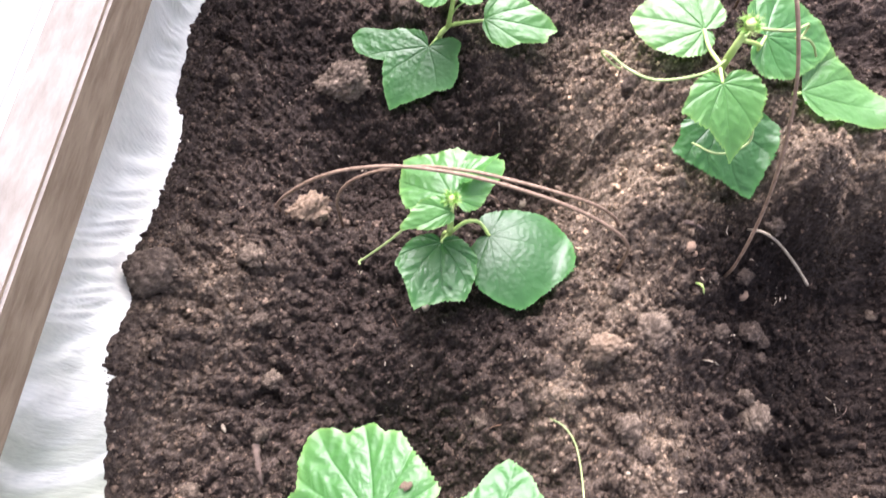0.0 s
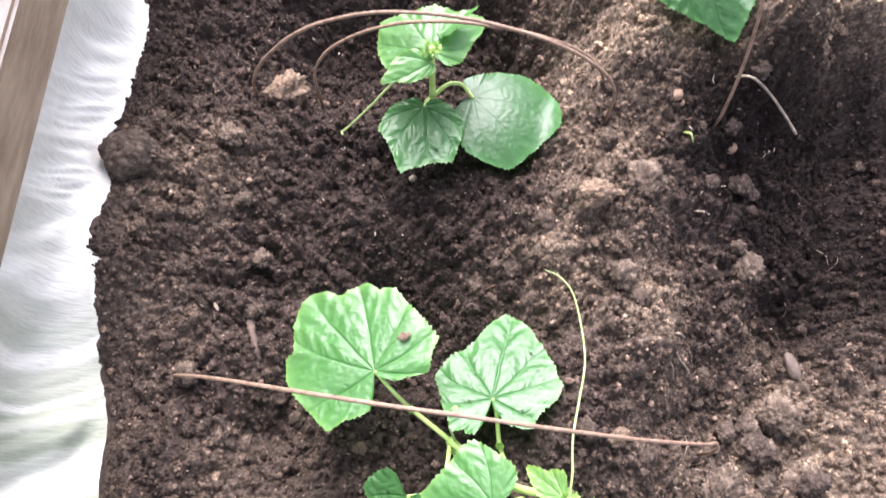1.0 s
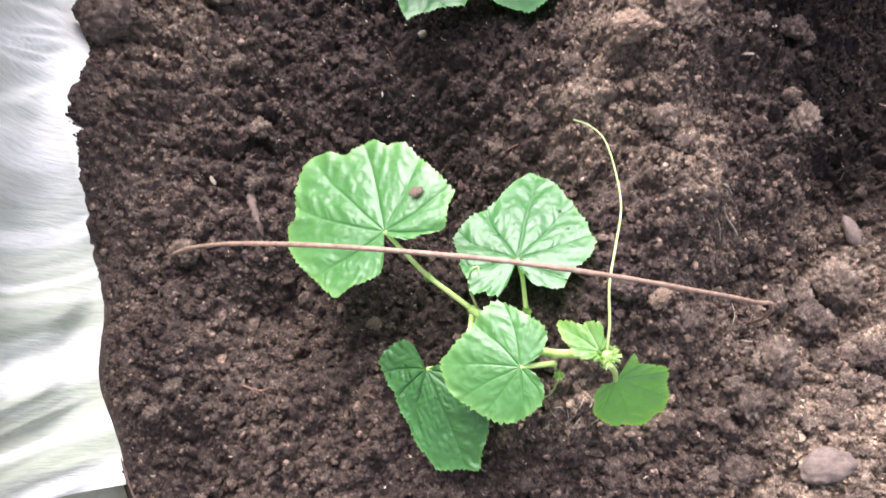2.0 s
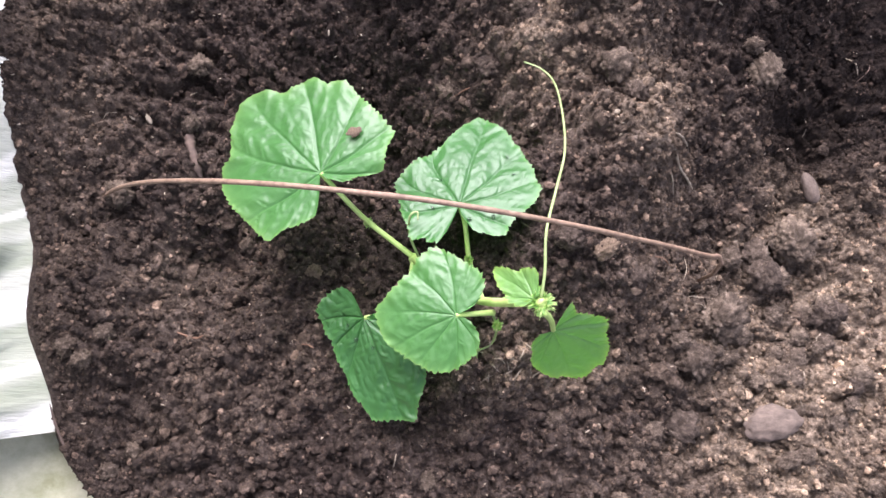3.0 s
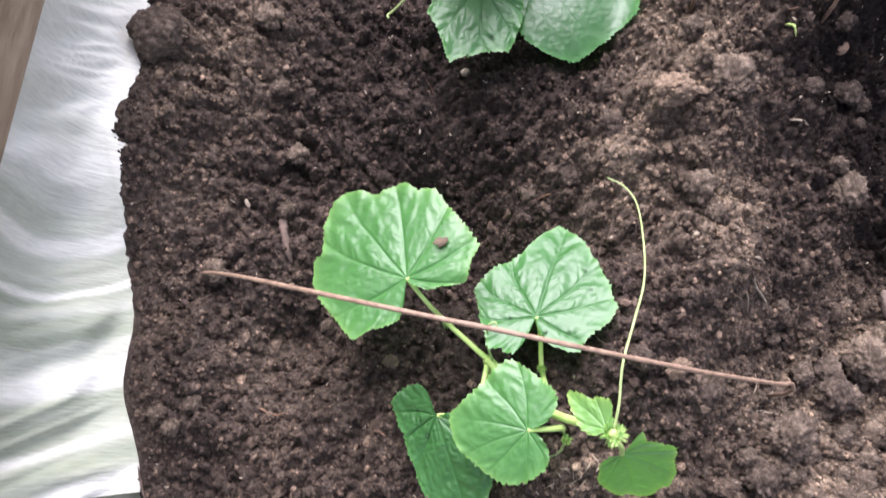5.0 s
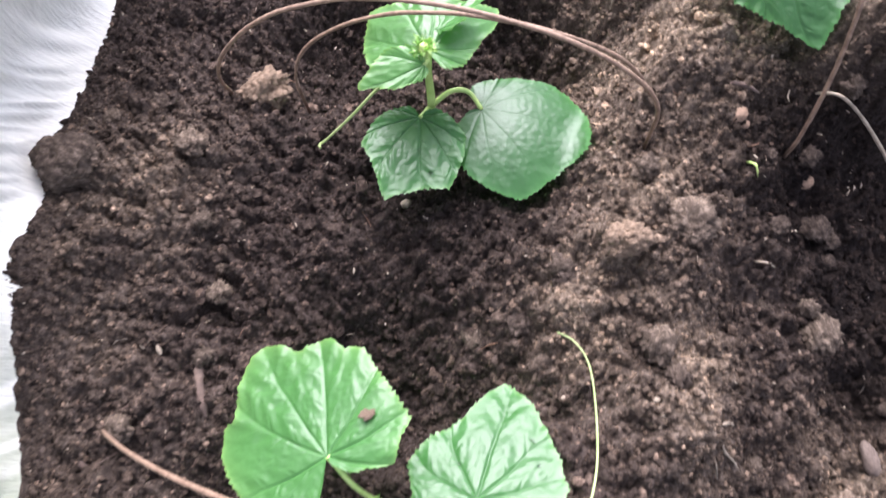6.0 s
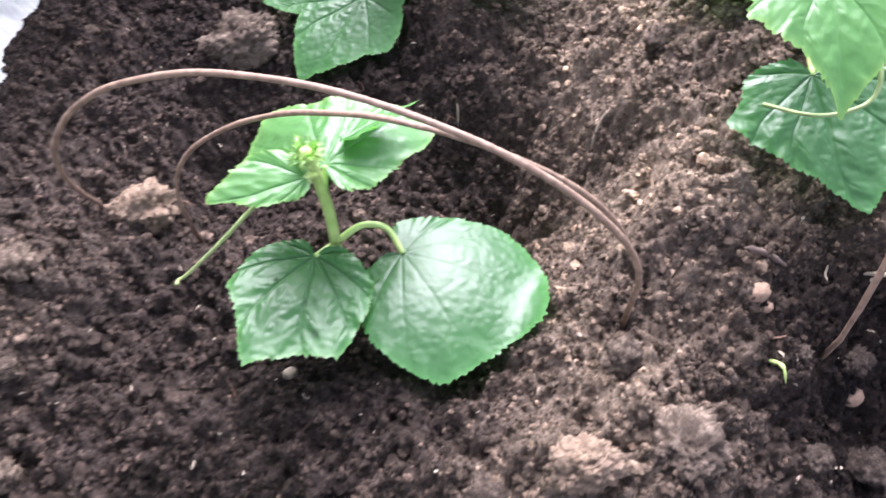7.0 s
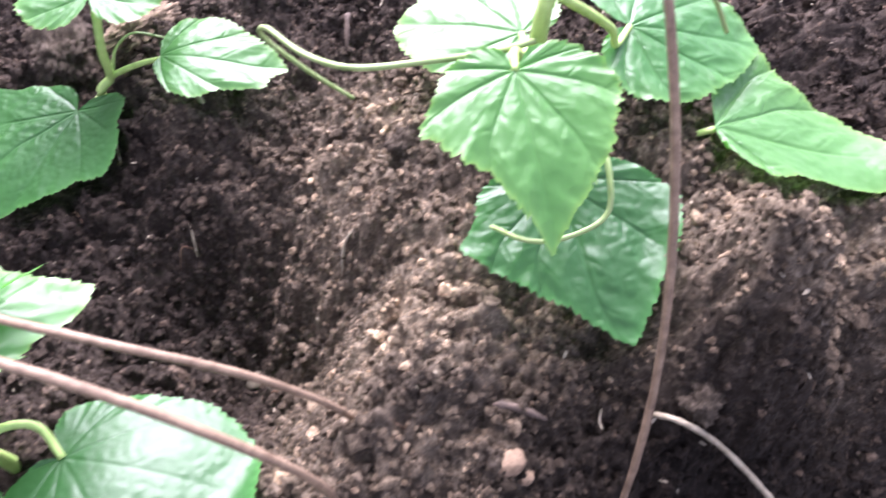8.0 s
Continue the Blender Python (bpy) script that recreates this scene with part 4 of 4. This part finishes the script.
strand("straw", ((0.236, 0.062, 0.004), (0.246, 0.056, 0.005), (0.256, 0.051, 0.004), (0.264, 0.045, 0.002)), 0.0014, PALE, "frayed dry root on the slope", "straw", 0.6)
strand("straw", ((-0.092, 0.021, 0.001), (-0.088, 0.014, 0.002), (-0.085, 0.009, 0.001)), 0.0013, RUST, "small orange leaf scrap on soil", "straw", 0.6)
strand("straw", ((0.188, 0.41, 0.002), (0.192, 0.418, 0.003), (0.2, 0.424, 0.002)), 0.0012, PALE, "thin piece of dry straw", "straw", 0.6)
strand("straw", ((0.188, 0.612, 0.0), (0.188, 0.6, 0.02), (0.187, 0.58, 0.001)), 0.0022, BARK, "short stub of brown stalk", "straw", 0.8)
strand("straw", ((-0.15, -0.04, 0.001), (-0.13, -0.048, 0.003), (-0.12, -0.046, 0.001)), 0.0009, RUST, "curly dry root fibre", "straw", 0.7)
strand("straw", ((-0.24, -0.09, 0.002), (-0.234, -0.11, 0.003), (-0.228, -0.13, 0.001)), 0.0011, BARK, "curly dry root fibre", "straw", 0.7)
strand("grass_blade", ((0.2735, 0.259, 0.0), (0.2765, 0.252, 0.004), (0.279, 0.245, 0.003)), 0.0014, STALK, "single short green grass shoot", "grass", 0.4)
lint = np.random.default_rng(21)
for k in range(64):
    px, py, a, s = lint.uniform(-0.23, 0.46), lint.uniform(-0.22, 0.66), lint.uniform(0, 6.28), lint.uniform(0.004, 0.011)
    strand("straw", ((px, py, 0.0), (px + s * math.cos(a), py + s * math.sin(a), 0.002), (px + 2 * s * math.cos(a + 0.15), py + 2 * s * math.sin(a + 0.15), 0.001)), lint.uniform(0.00035, 0.0008), (PALE, BARK, RUST)[k % 3], "thin dry fibre scattered on soil", "straw", 0.6)


# bleached straw under the growing tip and on the trodden soil
def straw_patch(seed, count, cx, cy, sx, sy, length, label):
    some = np.random.default_rng(seed)
    for k in range(count):
        px, py, a, s = cx + sx * some.normal(), cy + sy * some.normal(), some.uniform(0, 6.28), length * some.uniform(0.4, 1)
        strand("straw", ((px, py, 0.001), (px + s * math.cos(a), py + s * math.sin(a), 0.002), (px + 2 * s * math.cos(a + 0.1), py + 2 * s * math.sin(a + 0.1), 0.0)), some.uniform(0.0003, 0.0007), PALE, label, "straw", 0.6)


straw_patch(51, 30, 0.118, -0.084, 0.026, 0.007, 0.006, "bleached straw below a growing tip")
straw_patch(52, 9, 0.274, -0.035, 0.008, 0.012, 0.006, "dry straw near the end of a wire")
straw_patch(53, 14, 0.36, -0.11, 0.03, 0.03, 0.009, "dry straw trodden into pale soil")
lump("soil_clod", TANS[1], 0.1765, -0.010, 0.006, (1.3, 0.9, 0.6), "pale matted tuft of dry root", "soil clod", "soil clods", 0.7, 0.25)
rubble = np.random.default_rng(61)
for k in range(46):
    cx, cy = 0.33 + 0.05 * rubble.normal(), -0.06 + 0.06 * rubble.normal()
    clod(cx, cy, rubble.uniform(0.004, 0.009), (1.1, rubble.uniform(0.7, 1), rubble.uniform(0.55, 0.8)), "small dry brown clod on trodden soil", (0, 2, 4)[k % 3], 0.25)


# soil splash on the broad leaf
speck = lump_mesh("soil_speck", 0.6, 77, TANCLOD, 3, 0.5)
splash = new("soil_speck", speck)
splash.matrix_world = Matrix.Translation((0.0115, 0.0715, 0.1035)) @ pose(0, 0, 0, 0, 0, 20) @ Matrix.Diagonal((0.004, 0.0028, 0.001, 1))
tagged(splash, "small dark soil splash on a leaf", "soil speck")


# water drops on the leaves
WATER, wn, wl, wb = shader("water", 0.03)
wb.inputs["Transmission Weight"].default_value, wb.inputs["IOR"].default_value = 1.0, 1.33
DROP = lump_mesh("water_drop", 0.04, 5, WATER, 3)


def drops(plant, label, places):
    """Drops of water on the leaf of a plant that carries the label, at places in plan (x, y, radius)."""
    leaf = [o for o in plant.children if o.name.startswith("leaf") and "label" in o and o["label"] == label][0]
    points = np.array([(leaf.data.vertices[i].co + plant.location)[:] for i in range(len(leaf.data.vertices))])
    for x, y, r in places:
        k = np.hypot(points[:, 0] - x, points[:, 1] - y).argmin()
        o = new("water_drop", DROP)
        o.matrix_world = Matrix.Translation(Vector(points[k]) + leaf.data.vertices[int(k)].normal * 0.3 * r) @ leaf.data.vertices[int(k)].normal.to_track_quat("Z", "Y").to_matrix().to_4x4() @ Matrix.Diagonal((r, 0.85 * r, 0.6 * r, 1))
        tagged(o, "clear water drop resting on a leaf", "water drop", "water drops on the leaves")


drops(young, "kite-shaped green leaf with deep veins", ((0.083, 0.011, 0.0017), (0.099, 0.012, 0.0014), (0.113, 0.059, 0.0016), (0.059, 0.022, 0.0012), (0.116, 0.044, 0.0013), (0.066, 0.044, 0.0013)))
drops(young, "dark green leaf hanging towards the soil", ((-0.007, -0.05, 0.0013), (-0.001, -0.06, 0.0015), (-0.009, -0.042, 0.0011), (0.011, -0.067, 0.0014)))
drops(bushy, "five-cornered dark green leaf", ((0.025, 0.228, 0.0014), (0.044, 0.245, 0.0016), (0.018, 0.272, 0.0012), (0.036, 0.262, 0.0014)))
